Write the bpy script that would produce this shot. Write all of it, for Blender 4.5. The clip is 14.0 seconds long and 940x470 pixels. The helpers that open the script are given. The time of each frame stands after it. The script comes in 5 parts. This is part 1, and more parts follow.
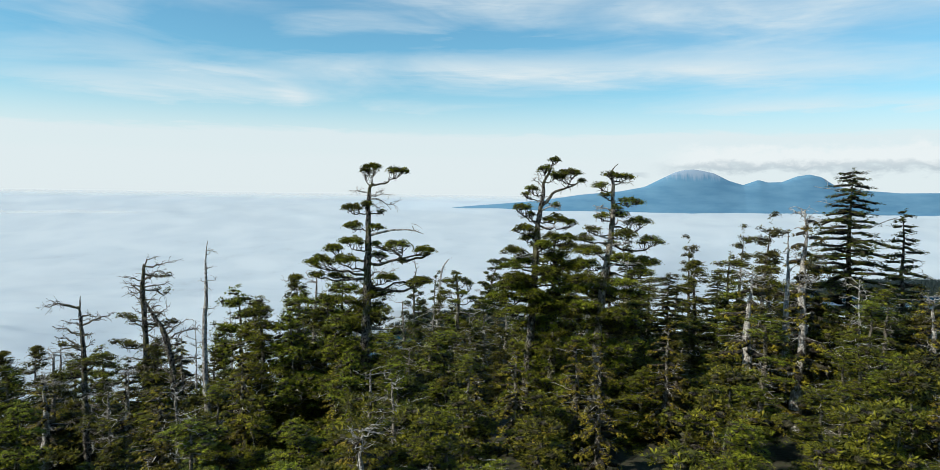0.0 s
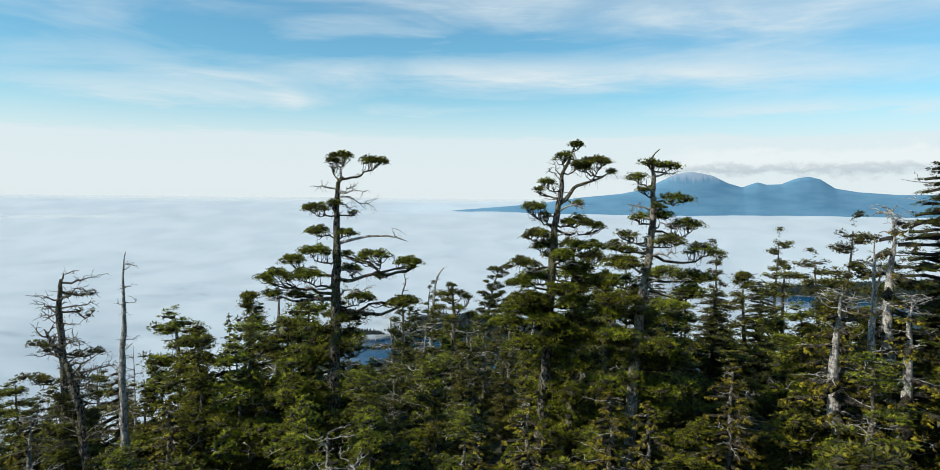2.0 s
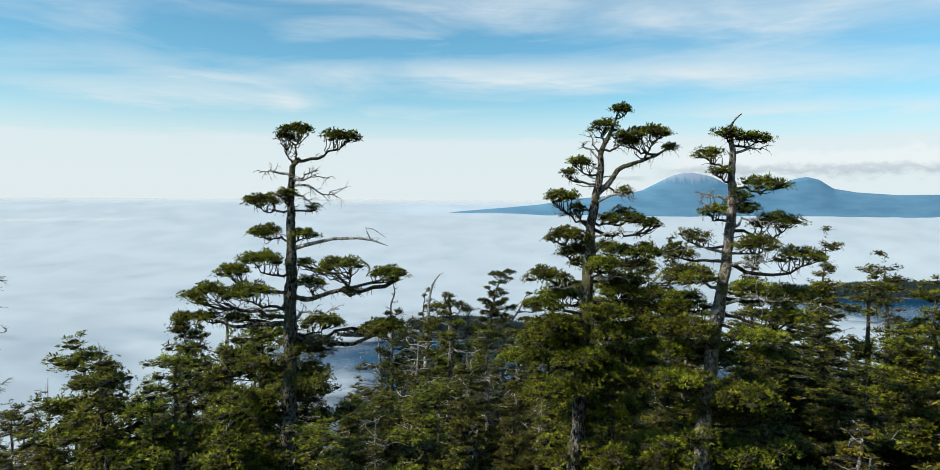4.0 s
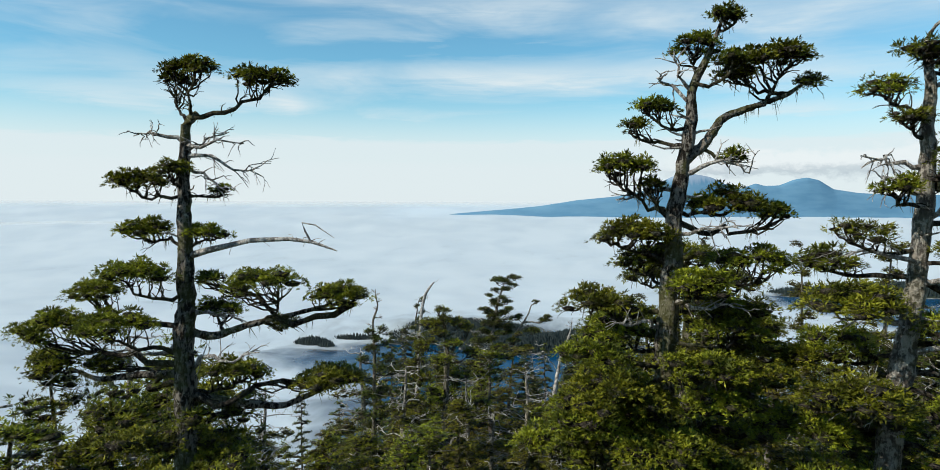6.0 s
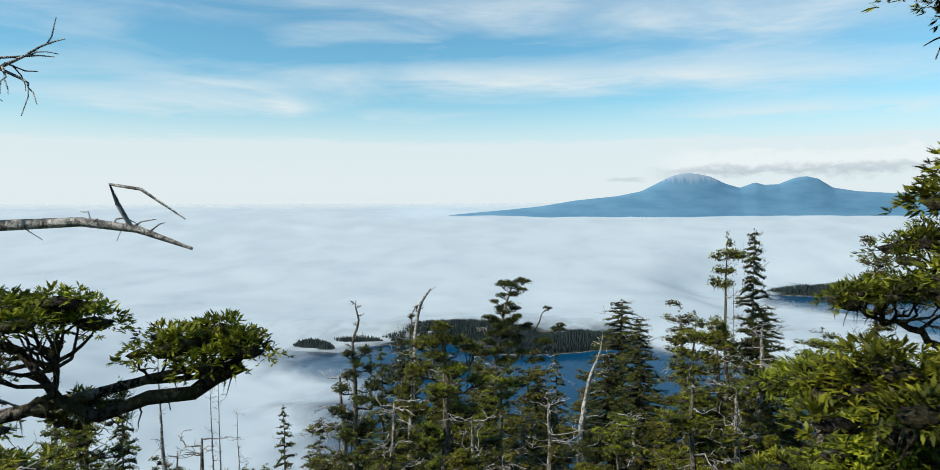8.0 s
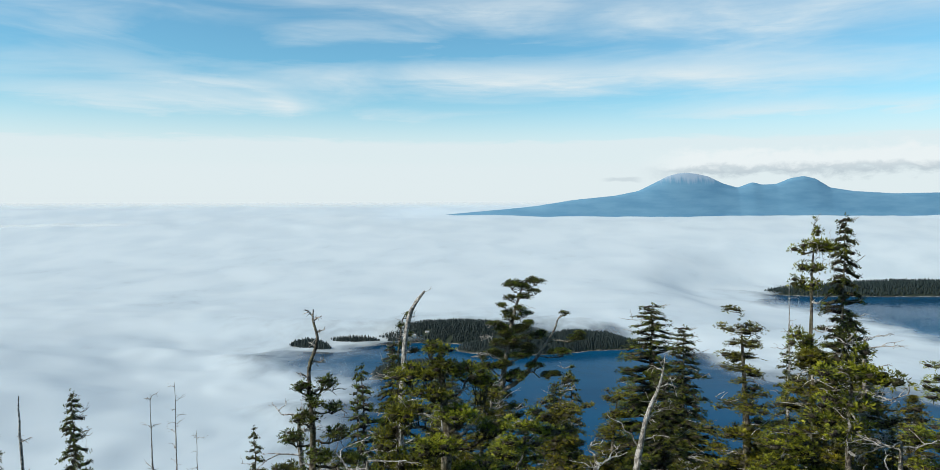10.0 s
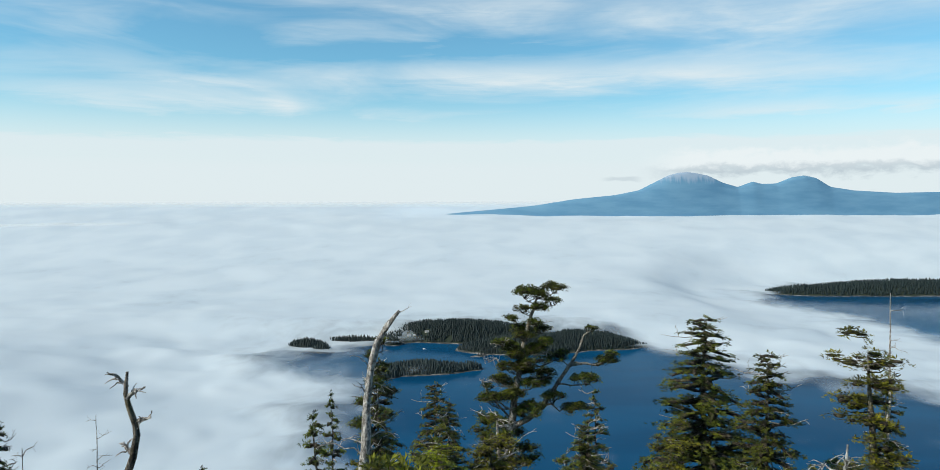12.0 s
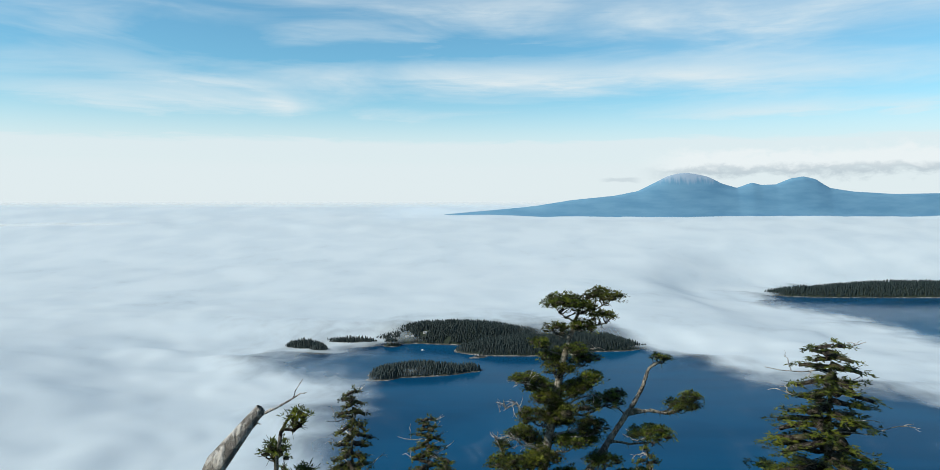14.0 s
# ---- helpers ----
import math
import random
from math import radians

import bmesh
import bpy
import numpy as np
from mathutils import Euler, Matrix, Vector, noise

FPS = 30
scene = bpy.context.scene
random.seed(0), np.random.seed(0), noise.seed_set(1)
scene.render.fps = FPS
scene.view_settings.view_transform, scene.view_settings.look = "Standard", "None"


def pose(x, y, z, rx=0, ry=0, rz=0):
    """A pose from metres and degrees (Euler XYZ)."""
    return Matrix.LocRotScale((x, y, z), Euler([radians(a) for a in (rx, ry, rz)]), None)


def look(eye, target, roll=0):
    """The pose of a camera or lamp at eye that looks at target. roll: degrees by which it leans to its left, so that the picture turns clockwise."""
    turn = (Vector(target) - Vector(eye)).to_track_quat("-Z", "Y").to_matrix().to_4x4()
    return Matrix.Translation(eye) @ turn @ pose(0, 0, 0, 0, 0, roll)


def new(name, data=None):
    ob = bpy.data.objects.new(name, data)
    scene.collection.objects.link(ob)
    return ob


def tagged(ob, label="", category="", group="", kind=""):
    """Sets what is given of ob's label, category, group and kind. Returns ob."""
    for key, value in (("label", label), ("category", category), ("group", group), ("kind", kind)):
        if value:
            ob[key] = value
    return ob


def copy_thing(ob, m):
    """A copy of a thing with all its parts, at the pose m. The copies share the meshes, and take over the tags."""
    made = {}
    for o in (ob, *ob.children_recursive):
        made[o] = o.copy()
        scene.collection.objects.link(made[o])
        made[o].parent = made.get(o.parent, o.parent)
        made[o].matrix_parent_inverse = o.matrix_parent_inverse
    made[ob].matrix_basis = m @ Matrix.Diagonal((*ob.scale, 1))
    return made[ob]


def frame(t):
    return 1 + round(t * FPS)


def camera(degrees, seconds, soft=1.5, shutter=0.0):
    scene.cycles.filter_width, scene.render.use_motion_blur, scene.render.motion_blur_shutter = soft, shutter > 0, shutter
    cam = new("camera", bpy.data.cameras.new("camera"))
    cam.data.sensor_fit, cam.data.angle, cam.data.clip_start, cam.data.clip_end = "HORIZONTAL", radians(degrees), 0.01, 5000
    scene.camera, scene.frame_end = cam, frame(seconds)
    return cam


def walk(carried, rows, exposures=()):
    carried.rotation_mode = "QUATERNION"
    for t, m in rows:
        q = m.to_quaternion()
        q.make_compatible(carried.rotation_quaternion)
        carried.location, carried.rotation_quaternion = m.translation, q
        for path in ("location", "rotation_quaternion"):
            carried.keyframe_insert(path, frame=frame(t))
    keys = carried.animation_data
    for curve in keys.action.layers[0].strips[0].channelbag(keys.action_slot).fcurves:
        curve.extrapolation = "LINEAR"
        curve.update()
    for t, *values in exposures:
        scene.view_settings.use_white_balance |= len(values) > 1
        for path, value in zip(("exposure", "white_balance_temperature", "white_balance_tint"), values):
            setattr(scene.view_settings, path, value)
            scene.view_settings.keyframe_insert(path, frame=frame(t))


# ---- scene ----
cam = camera(70.0, 14.0, soft=0.5, shutter=0.12)
PATH = [
    (0, (0.255, -1.198, 440.009), (0.242, 0.798, 439.881), 0.8),
    (0.5, (0.305, 0.67, 440.011), (0.292, 2.666, 439.885), 0.7),
    (1, (0.331, 2.562, 439.975), (0.32, 4.558, 439.851), 0.7),
    (1.5, (0.342, 4.374, 439.857), (0.332, 6.37, 439.735), 0.7),
    (2, (0.302, 6.174, 439.698), (0.292, 8.17, 439.58), 0.6),
    (2.5, (0.29, 7.937, 439.578), (0.277, 9.934, 439.463), 0.5),
    (3, (0.237, 9.575, 439.475), (0.229, 11.572, 439.361), 0.4),
    (5.3, (0.156, 17.973, 439.001), (0.152, 19.97, 438.888), 0.4),
    (5.5, (0.169, 18.653, 438.945), (0.164, 20.65, 438.835), 0.2),
    (6, (0.191, 20.418, 438.814), (0.186, 22.415, 438.706), 0.2),
    (6.5, (0.169, 22.233, 438.689), (0.165, 24.23, 438.58), 0.1),
    (7, (0.125, 24.056, 438.575), (0.117, 26.053, 438.467), 0.1),
    (7.5, (0.036, 25.725, 438.426), (0.03, 27.723, 438.318), -0.1),
    (8, (-0.056, 27.411, 438.227), (-0.059, 29.408, 438.122), -0.2),
    (8.2, (-0.042, 27.996, 438.153), (-0.05, 29.994, 438.051), -0.3),
    (10.5, (-0.472, 37.976, 437.008), (-0.465, 39.973, 436.901), -0.1),
    (11, (-0.471, 40.217, 436.829), (-0.465, 42.214, 436.722), -0.1),
    (11.5, (-0.441, 42.722, 436.632), (-0.436, 44.719, 436.524), -0.1),
    (12, (-0.445, 45.406, 436.393), (-0.439, 47.403, 436.285), -0.1),
    (12.5, (-0.413, 48.279, 436.154), (-0.41, 50.276, 436.044), -0.0),
    (13, (-0.484, 51.206, 435.847), (-0.476, 53.203, 435.739), -0.0),
    (13.5, (-0.512, 54.123, 435.47), (-0.506, 56.12, 435.363), -0.1),
    (14, (-0.7, 57.034, 435.118), (-0.69, 59.031, 435.012), -0.0),
]
walk(cam, [(t, look(eye, target, roll)) for t, eye, target, roll in PATH])

# ---------------------------------------------------------------- nodes
class Nodes:
    """A short way to write node trees."""

    def __init__(self, tree):
        self.tree = tree
        tree.nodes.clear()

    def add(self, kind, _props=None, **inputs):
        n = self.tree.nodes.new(kind)
        for k, v in (_props or {}).items():
            setattr(n, k, v)
        for k, v in inputs.items():
            self.put(n, k.replace("_", " "), v)
        return n

    def put(self, n, key, v):
        sock = n.inputs[int(key[1:])] if key[0] == "i" and key[1:].isdigit() else n.inputs[key]
        if isinstance(v, bpy.types.NodeSocket):
            self.tree.links.new(v, sock)
        else:
            sock.default_value = v

    def math(self, op, a, b=0.0, c=0.0, clamp=False):
        n = self.add("ShaderNodeMath", {"operation": op, "use_clamp": clamp})
        for k, v in enumerate((a, b, c)):
            self.put(n, f"i{k}", v)
        return n.outputs[0]

    def ramp(self, v, lo, hi, a=0.0, b=1.0):
        n = self.add("ShaderNodeMapRange", {"interpolation_type": "SMOOTHSTEP"})
        for k, x in zip(("Value", "From Min", "From Max", "To Min", "To Max"), (v, lo, hi, a, b)):
            self.put(n, k, x)
        return n.outputs[0]

    def mix(self, f, a, b, mode="MIX"):
        n = self.add("ShaderNodeMix", {"data_type": "RGBA", "blend_type": mode})
        for k, v in ((0, f), (6, a), (7, b)):
            if isinstance(v, bpy.types.NodeSocket):
                self.tree.links.new(v, n.inputs[k])
            else:
                n.inputs[k].default_value = v if k == 0 or len(v) == 4 else (*v, 1)
        return n.outputs[2]

    def noise(self, vec, scale, detail=4.0, rough=0.55, distort=0.0):
        n = self.add("ShaderNodeTexNoise", Scale=scale, Detail=detail, Roughness=rough, Distortion=distort)
        if vec is not None:
            self.put(n, "Vector", vec)
        return n.outputs[0]

    def xyz(self, x, y, z):
        n = self.add("ShaderNodeCombineXYZ")
        for k, v in enumerate((x, y, z)):
            self.put(n, f"i{k}", v)
        return n.outputs[0]


# ---------------------------------------------------------------- sky, sun
SUN_TO = Vector((-0.82, -0.32, 0.70)).normalized()
world = bpy.data.worlds.new("sky")
scene.world = world
world.use_nodes = True
W = Nodes(world.node_tree)
sky = W.add("ShaderNodeTexSky", {"sky_type": "NISHITA", "sun_disc": False, "sun_elevation": math.asin(SUN_TO.z),
                                 "sun_rotation": math.atan2(SUN_TO.x, SUN_TO.y), "altitude": 400.0, "air_density": 1.0, "dust_density": 0.6})
way = W.add("ShaderNodeSeparateXYZ", Vector=W.add("ShaderNodeTexCoord").outputs["Generated"])
wx, wy, wz = way.outputs
flat = W.math("SQRT", W.math("ADD", W.math("MULTIPLY", wx, wx), W.math("MULTIPLY", wy, wy)))
az = W.math("ARCTAN2", wx, wy)
el = W.math("ARCTAN2", wz, flat)
SKY = 0.1


def streak(a0, e0, da, de, slope, gain, sharp=1.0):
    """A soft long cloud round azimuth a0 and elevation e0 (radians)."""
    a = W.math("SUBTRACT", az, a0)
    e = W.math("SUBTRACT", W.math("SUBTRACT", warped, e0), W.math("MULTIPLY", a, slope))
    q = W.math("ADD", W.math("POWER", W.math("ABSOLUTE", W.math("DIVIDE", a, da)), 2.0), W.math("POWER", W.math("ABSOLUTE", W.math("DIVIDE", e, de)), 2.0))
    return W.math("MULTIPLY", W.math("EXPONENT", W.math("MULTIPLY", q, -sharp)), gain)


coarse = W.noise(W.xyz(W.math("MULTIPLY", az, 2.2), W.math("MULTIPLY", el, 11.0), 0.0), 1.6, 5, 0.55, 0.6)
fine = W.noise(W.xyz(W.math("MULTIPLY", az, 5.0), W.math("MULTIPLY", el, 42.0), 3.0), 2.2, 7, 0.6, 0.8)
puff = W.noise(W.xyz(W.math("MULTIPLY", az, 30.0), W.math("MULTIPLY", el, 55.0), 7.0), 1.0, 6, 0.6, 0.2)
warped = W.math("ADD", el, W.math("ADD", W.math("MULTIPLY", W.math("SUBTRACT", fine, 0.5), 0.020), W.math("MULTIPLY", W.math("SUBTRACT", coarse, 0.5), 0.020)))
cover = W.math("MULTIPLY", W.ramp(coarse, 0.34, 0.72), W.ramp(el, 0.34, 0.6, 0.42, 0.08))
for row in ((-0.44, 0.134, 0.20, 0.020, 0.0, 0.55), (-0.36, 0.164, 0.09, 0.006, -0.03, 0.35), (-0.265, 0.138, 0.03, 0.016, -0.4, 0.30),
            (0.03, 0.176, 0.24, 0.019, 0.0, 0.50), (0.30, 0.170, 0.22, 0.020, -0.03, 0.40), (-0.45, 0.096, 0.20, 0.007, 0.0, 0.30),
            (0.46, 0.118, 0.20, 0.012, 0.02, 0.40), (0.05, 0.120, 0.60, 0.016, 0.0, 0.16), (0.38, 0.252, 0.38, 0.036, -0.06, 0.36), (-0.05, 0.276, 0.16, 0.014, 0.0, 0.20),
            (-0.33, 0.206, 0.26, 0.018, 0.02, -0.36), (0.02, 0.216, 0.16, 0.010, -0.02, -0.30)):
    cover = W.math("ADD", cover, streak(*row))
cover = W.math("MULTIPLY", cover, W.ramp(fine, 0.15, 0.75, 0.72, 1.12))
haze = W.math("MAXIMUM", W.math("MULTIPLY", W.ramp(warped, 0.104, 0.078), 0.93), W.ramp(el, 0.17, 0.04, 0.0, 0.97))
cover = W.math("MAXIMUM", W.math("MULTIPLY", cover, 1.0, clamp=True), haze)
# the low grey-white bank that hangs on the volcano, and a small shred before it
bank = W.math("MULTIPLY", W.ramp(W.math("ABSOLUTE", W.math("SUBTRACT", az, 0.53)), 0.29, 0.20),
              W.ramp(W.math("ADD", W.math("ABSOLUTE", W.math("SUBTRACT", el, 0.050)), W.math("MULTIPLY", W.math("SUBTRACT", puff, 0.5), -0.05)), 0.023, 0.006))
shred = W.math("MULTIPLY", W.ramp(W.math("ABSOLUTE", W.math("SUBTRACT", az, 0.225)), 0.034, 0.012),
               W.ramp(W.math("ADD", W.math("ABSOLUTE", W.math("SUBTRACT", el, 0.028)), W.math("MULTIPLY", W.math("SUBTRACT", puff, 0.5), -0.012)), 0.0045, 0.001))
bank = W.math("MAXIMUM", bank, W.math("MULTIPLY", shred, 0.5))
belly = W.ramp(W.math("ADD", el, W.math("MULTIPLY", W.math("SUBTRACT", puff, 0.5), 0.03)), 0.037, 0.050)
blue = W.mix(1.0, sky.outputs[0], (0.78, 1.36, 1.42), "MULTIPLY")
white = W.mix(W.ramp(el, 0.0, 0.16), (7.55, 8.4, 8.7), (7.4, 8.35, 8.7))
tone = W.mix(cover, blue, white)
tone = W.mix(W.math("MULTIPLY", bank, 0.9), tone, W.mix(belly, (4.7, 5.6, 6.2), (8.3, 8.95, 9.1)))
W.add("ShaderNodeOutputWorld", Surface=W.add("ShaderNodeBackground", Color=tone, Strength=SKY).outputs[0])

sun_data = bpy.data.lights.new("sun", "SUN")
sun_data.energy, sun_data.angle, sun_data.color = 5.0, radians(0.6), (1.0, 0.91, 0.76)
sun = new("sun", sun_data)
sun.matrix_world = look(SUN_TO * 900, (0, 0, 0))


# ---------------------------------------------------------------- materials
def material(name):
    m = bpy.data.materials.new(name)
    m.use_nodes = True
    return m, Nodes(m.node_tree)


def output(n, surface):
    n.add("ShaderNodeOutputMaterial", Surface=surface)


def place(n, scale=(1, 1, 1)):
    c = n.add("ShaderNodeTexCoord").outputs["Object"]
    m = n.add("ShaderNodeMapping", Vector=c)
    m.inputs["Scale"].default_value = scale
    return m.outputs[0]


def needles(name, dark, mid, tip, glow=0.35):
    """Conifer needles: dull green with paler tips, some light passing through."""
    m, n = material(name)
    rnd = n.add("ShaderNodeNewGeometry").outputs["Random Per Island"]
    patch = n.noise(place(n), 2.4, 3)
    own = n.add("ShaderNodeObjectInfo").outputs["Random"]
    v = n.math("ADD", n.math("MULTIPLY", rnd, 0.26), n.math("MULTIPLY", n.math("SUBTRACT", patch, 0.20), 1.1))
    c = n.mix(n.ramp(v, 0.30, 0.60), dark, mid)
    c = n.mix(n.math("MULTIPLY", n.ramp(v, 0.50, 0.80), 0.9), c, tip)
    hsv = n.add("ShaderNodeHueSaturation", Color=c, Saturation=1.0)
    n.put(hsv, "Value", n.ramp(own, 0, 1, 0.8, 1.2))
    n.put(hsv, "Hue", n.ramp(own, 0, 1, 0.488, 0.508))
    b = n.add("ShaderNodeBsdfPrincipled", Roughness=0.62)
    n.put(b, "Base Color", hsv.outputs[0])
    n.put(b, "Specular IOR Level", 0.25)
    t = n.add("ShaderNodeBsdfTranslucent", Color=hsv.outputs[0])
    mx = n.add("ShaderNodeMixShader", i0=glow, i1=b.outputs[0], i2=t.outputs[0])
    output(n, mx.outputs[0])
    return m


def bark(name, dark, pale, moss, moss_amount, spots=0.4):
    """Rough bark: furrows, grey mottling, moss and pale lichen spots."""
    m, n = material(name)
    furrow = n.noise(place(n, (14, 14, 3.0)), 1.6, 6, 0.65, 0.5)
    patch = n.noise(place(n), 9.0, 5, 0.65, 0.3)
    broad = n.noise(place(n), 1.9, 4, 0.6)
    c = n.mix(n.ramp(n.math("ADD", n.math("MULTIPLY", furrow, 0.5), n.math("MULTIPLY", patch, 0.5)), 0.455, 0.555), dark, pale)
    c = n.mix(n.math("MULTIPLY", n.ramp(broad, 0.48, 0.58), moss_amount), c, moss)
    c = n.mix(n.math("MULTIPLY", n.ramp(n.noise(place(n), 11.0, 3), 0.62, 0.70), spots), c, (0.36, 0.37, 0.31))
    p = n.add("ShaderNodeBsdfPrincipled", Roughness=0.92)
    n.put(p, "Base Color", c)
    n.put(p, "Specular IOR Level", 0.12)
    n.put(p, "Normal", n.add("ShaderNodeBump", Strength=1.0, Distance=0.12, Height=n.math("ADD", furrow, patch)).outputs[0])
    output(n, p.outputs[0])
    return m


NEEDLE = needles("hemlock_needles", (0.052, 0.066, 0.006), (0.195, 0.222, 0.013), (0.35, 0.365, 0.027), 0.16)
NEEDLE_DULL = needles("spruce_needles", (0.038, 0.042, 0.005), (0.148, 0.148, 0.010), (0.30, 0.28, 0.022), 0.14)
NEEDLE_DEEP = needles("deep_green_needles", (0.024, 0.036, 0.006), (0.090, 0.114, 0.012), (0.19, 0.21, 0.023), 0.12)
NEEDLE_GOLD = needles("cedar_sprays", (0.052, 0.045, 0.006), (0.225, 0.190, 0.015), (0.40, 0.33, 0.032), 0.15)
BARK = bark("mossy_bark", (0.020, 0.017, 0.014), (0.27, 0.25, 0.22), (0.13, 0.135, 0.05), 0.6, 0.8)
BARK_GREY = bark("pale_grey_bark", (0.06, 0.052, 0.045), (0.29, 0.26, 0.22), (0.17, 0.165, 0.08), 0.4)
BARK_PALE = bark("silvery_bark", (0.11, 0.098, 0.085), (0.46, 0.43, 0.38), (0.19, 0.185, 0.10), 0.3, 0.5)
DEADWOOD = bark("weathered_deadwood", (0.24, 0.225, 0.21), (0.70, 0.685, 0.66), (0.32, 0.31, 0.26), 0.15, 0.1)
LIMB = bark("limb_bark", (0.015, 0.013, 0.011), (0.095, 0.083, 0.068), (0.10, 0.10, 0.045), 0.5)


def lichen_material():
    m, n = material("hanging_lichen")
    rnd = n.add("ShaderNodeNewGeometry").outputs["Random Per Island"]
    c = n.mix(rnd, (0.09, 0.095, 0.05), (0.30, 0.30, 0.18))
    b = n.add("ShaderNodeBsdfDiffuse", Color=c)
    t = n.add("ShaderNodeBsdfTranslucent", Color=c)
    output(n, n.add("ShaderNodeMixShader", i0=0.3, i1=b.outputs[0], i2=t.outputs[0]).outputs[0])
    return m


LICHEN = lichen_material()


def soil_material():
    m, n = material("forest_floor")
    v = place(n)
    c = n.mix(n.ramp(n.noise(v, 0.6, 6), 0.3, 0.7), (0.012, 0.014, 0.006), (0.035, 0.033, 0.016))
    c = n.mix(n.ramp(n.noise(v, 4.0, 5), 0.5, 0.8), c, (0.035, 0.06, 0.012))
    p = n.add("ShaderNodeBsdfPrincipled", Roughness=0.95)
    n.put(p, "Base Color", c)
    n.put(p, "Normal", n.add("ShaderNodeBump", Strength=0.7, Distance=0.3, Height=n.noise(v, 2.0, 6)).outputs[0])
    output(n, p.outputs[0])
    return m


SOIL = soil_material()


def water_material():
    m, n = material("sea_water")
    v = place(n)
    big = n.noise(place(n, (0.0022, 0.006, 1)), 1.0, 4, 0.5, 0.5)
    c = n.mix(n.ramp(big, 0.3, 0.7), (0.0015, 0.040, 0.098), (0.002, 0.056, 0.130))
    p = n.add("ShaderNodeBsdfPrincipled", IOR=1.33)
    n.put(p, "Base Color", c)
    n.put(p, "Roughness", n.ramp(big, 0.35, 0.7, 0.05, 0.16))
    n.put(p, "Specular IOR Level", 0.07)
    h = n.math("ADD", n.noise(v, 0.35, 4, 0.6), n.noise(v, 0.06, 3, 0.5))
    n.put(p, "Normal", n.add("ShaderNodeBump", Strength=0.22, Distance=0.5, Height=h).outputs[0])
    output(n, p.outputs[0])
    return m


WATER = water_material()


def fog_material():
    """Fog: white, scattering, thin where the sheet's cover is low."""
    m, n = material("fog")
    cov = n.add("ShaderNodeAttribute", {"attribute_name": "cover"}).outputs["Fac"]
    soft = n.noise(place(n, (0.0040, 0.0040, 0.01)), 1.0, 3, 0.45, 0.4)
    wisp = n.noise(place(n, (0.015, 0.011, 0.02)), 1.0, 4, 0.5, 0.5)
    f = n.math("ADD", n.math("SUBTRACT", soft, 0.5), n.math("MULTIPLY", n.math("SUBTRACT", wisp, 0.5), 0.7))
    reach = n.add("ShaderNodeVectorMath", {"operation": "LENGTH"}, i0=n.add("ShaderNodeTexCoord").outputs["Object"]).outputs["Value"]
    f = n.math("MULTIPLY", f, n.ramp(reach, 3600, 4500, 1.0, 0.08))
    a = n.ramp(n.math("ADD", cov, n.math("MULTIPLY", f, 0.7)), 0.05, 0.95)
    tint = n.mix(n.ramp(soft, 0.3, 0.7), (0.69, 0.80, 0.875), (0.775, 0.875, 0.935))
    d = n.add("ShaderNodeBsdfDiffuse", Color=tint)
    t = n.add("ShaderNodeBsdfTranslucent", Color=tint)
    s = n.add("ShaderNodeMixShader", i0=0.38, i1=d.outputs[0], i2=t.outputs[0])
    mx = n.add("ShaderNodeMixShader", i0=a, i1=n.add("ShaderNodeBsdfTransparent").outputs[0], i2=s.outputs[0])
    output(n, mx.outputs[0])
    return m


FOG = fog_material()


def hazed_rock_material():
    m, n = material("haze_blue_mountain")
    z = n.add("ShaderNodeSeparateXYZ", Vector=n.add("ShaderNodeTexCoord").outputs["Object"]).outputs[2]
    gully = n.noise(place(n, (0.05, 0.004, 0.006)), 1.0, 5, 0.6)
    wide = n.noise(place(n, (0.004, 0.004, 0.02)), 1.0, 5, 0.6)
    # aerial haze is painted into the rock's base colour as pale blue
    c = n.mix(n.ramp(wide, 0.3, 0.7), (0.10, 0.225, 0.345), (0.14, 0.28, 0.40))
    x = n.add("ShaderNodeSeparateXYZ", Vector=n.add("ShaderNodeTexCoord").outputs["Object"]).outputs[0]
    ash = n.math("MULTIPLY", n.ramp(n.math("ADD", z, n.math("MULTIPLY", n.math("SUBTRACT", gully, 0.5), 130.0)), 535, 590), n.ramp(x, 1720, 1640, 0.0, 0.7))
    c = n.mix(ash, c, (0.33, 0.39, 0.48))
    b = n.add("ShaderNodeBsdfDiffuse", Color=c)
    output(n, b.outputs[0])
    return m


HAZED_ROCK = hazed_rock_material()


def island_material():
    m, n = material("island_rock_and_soil")
    z = n.add("ShaderNodeSeparateXYZ", Vector=n.add("ShaderNodeTexCoord").outputs["Object"]).outputs[2]
    g = n.noise(place(n, (0.05, 0.05, 0.3)), 1.0, 5)
    c = n.mix(n.ramp(n.math("ADD", z, n.math("MULTIPLY", g, 3.0)), 3.2, 5.0), n.mix(n.ramp(g, 0.45, 0.7), (0.03, 0.032, 0.03), (0.26, 0.25, 0.235)), (0.014, 0.024, 0.014))
    p = n.add("ShaderNodeBsdfPrincipled", Roughness=0.95)
    n.put(p, "Base Color", c)
    output(n, p.outputs[0])
    return m


ISLAND = island_material()


def plain(name, c, rough=0.7):
    m, n = material(name)
    v = n.noise(place(n), 3.0, 4)
    p = n.add("ShaderNodeBsdfPrincipled", Roughness=rough)
    n.put(p, "Base Color", n.mix(v, [x * 0.8 for x in c], c))
    output(n, p.outputs[0])
    return m


# needle colours shifted to blue to carry the distance haze
HAZED_TREE = needles("hazed_spruce", (0.012, 0.023, 0.026), (0.020, 0.036, 0.038), (0.034, 0.052, 0.046), 0.1)


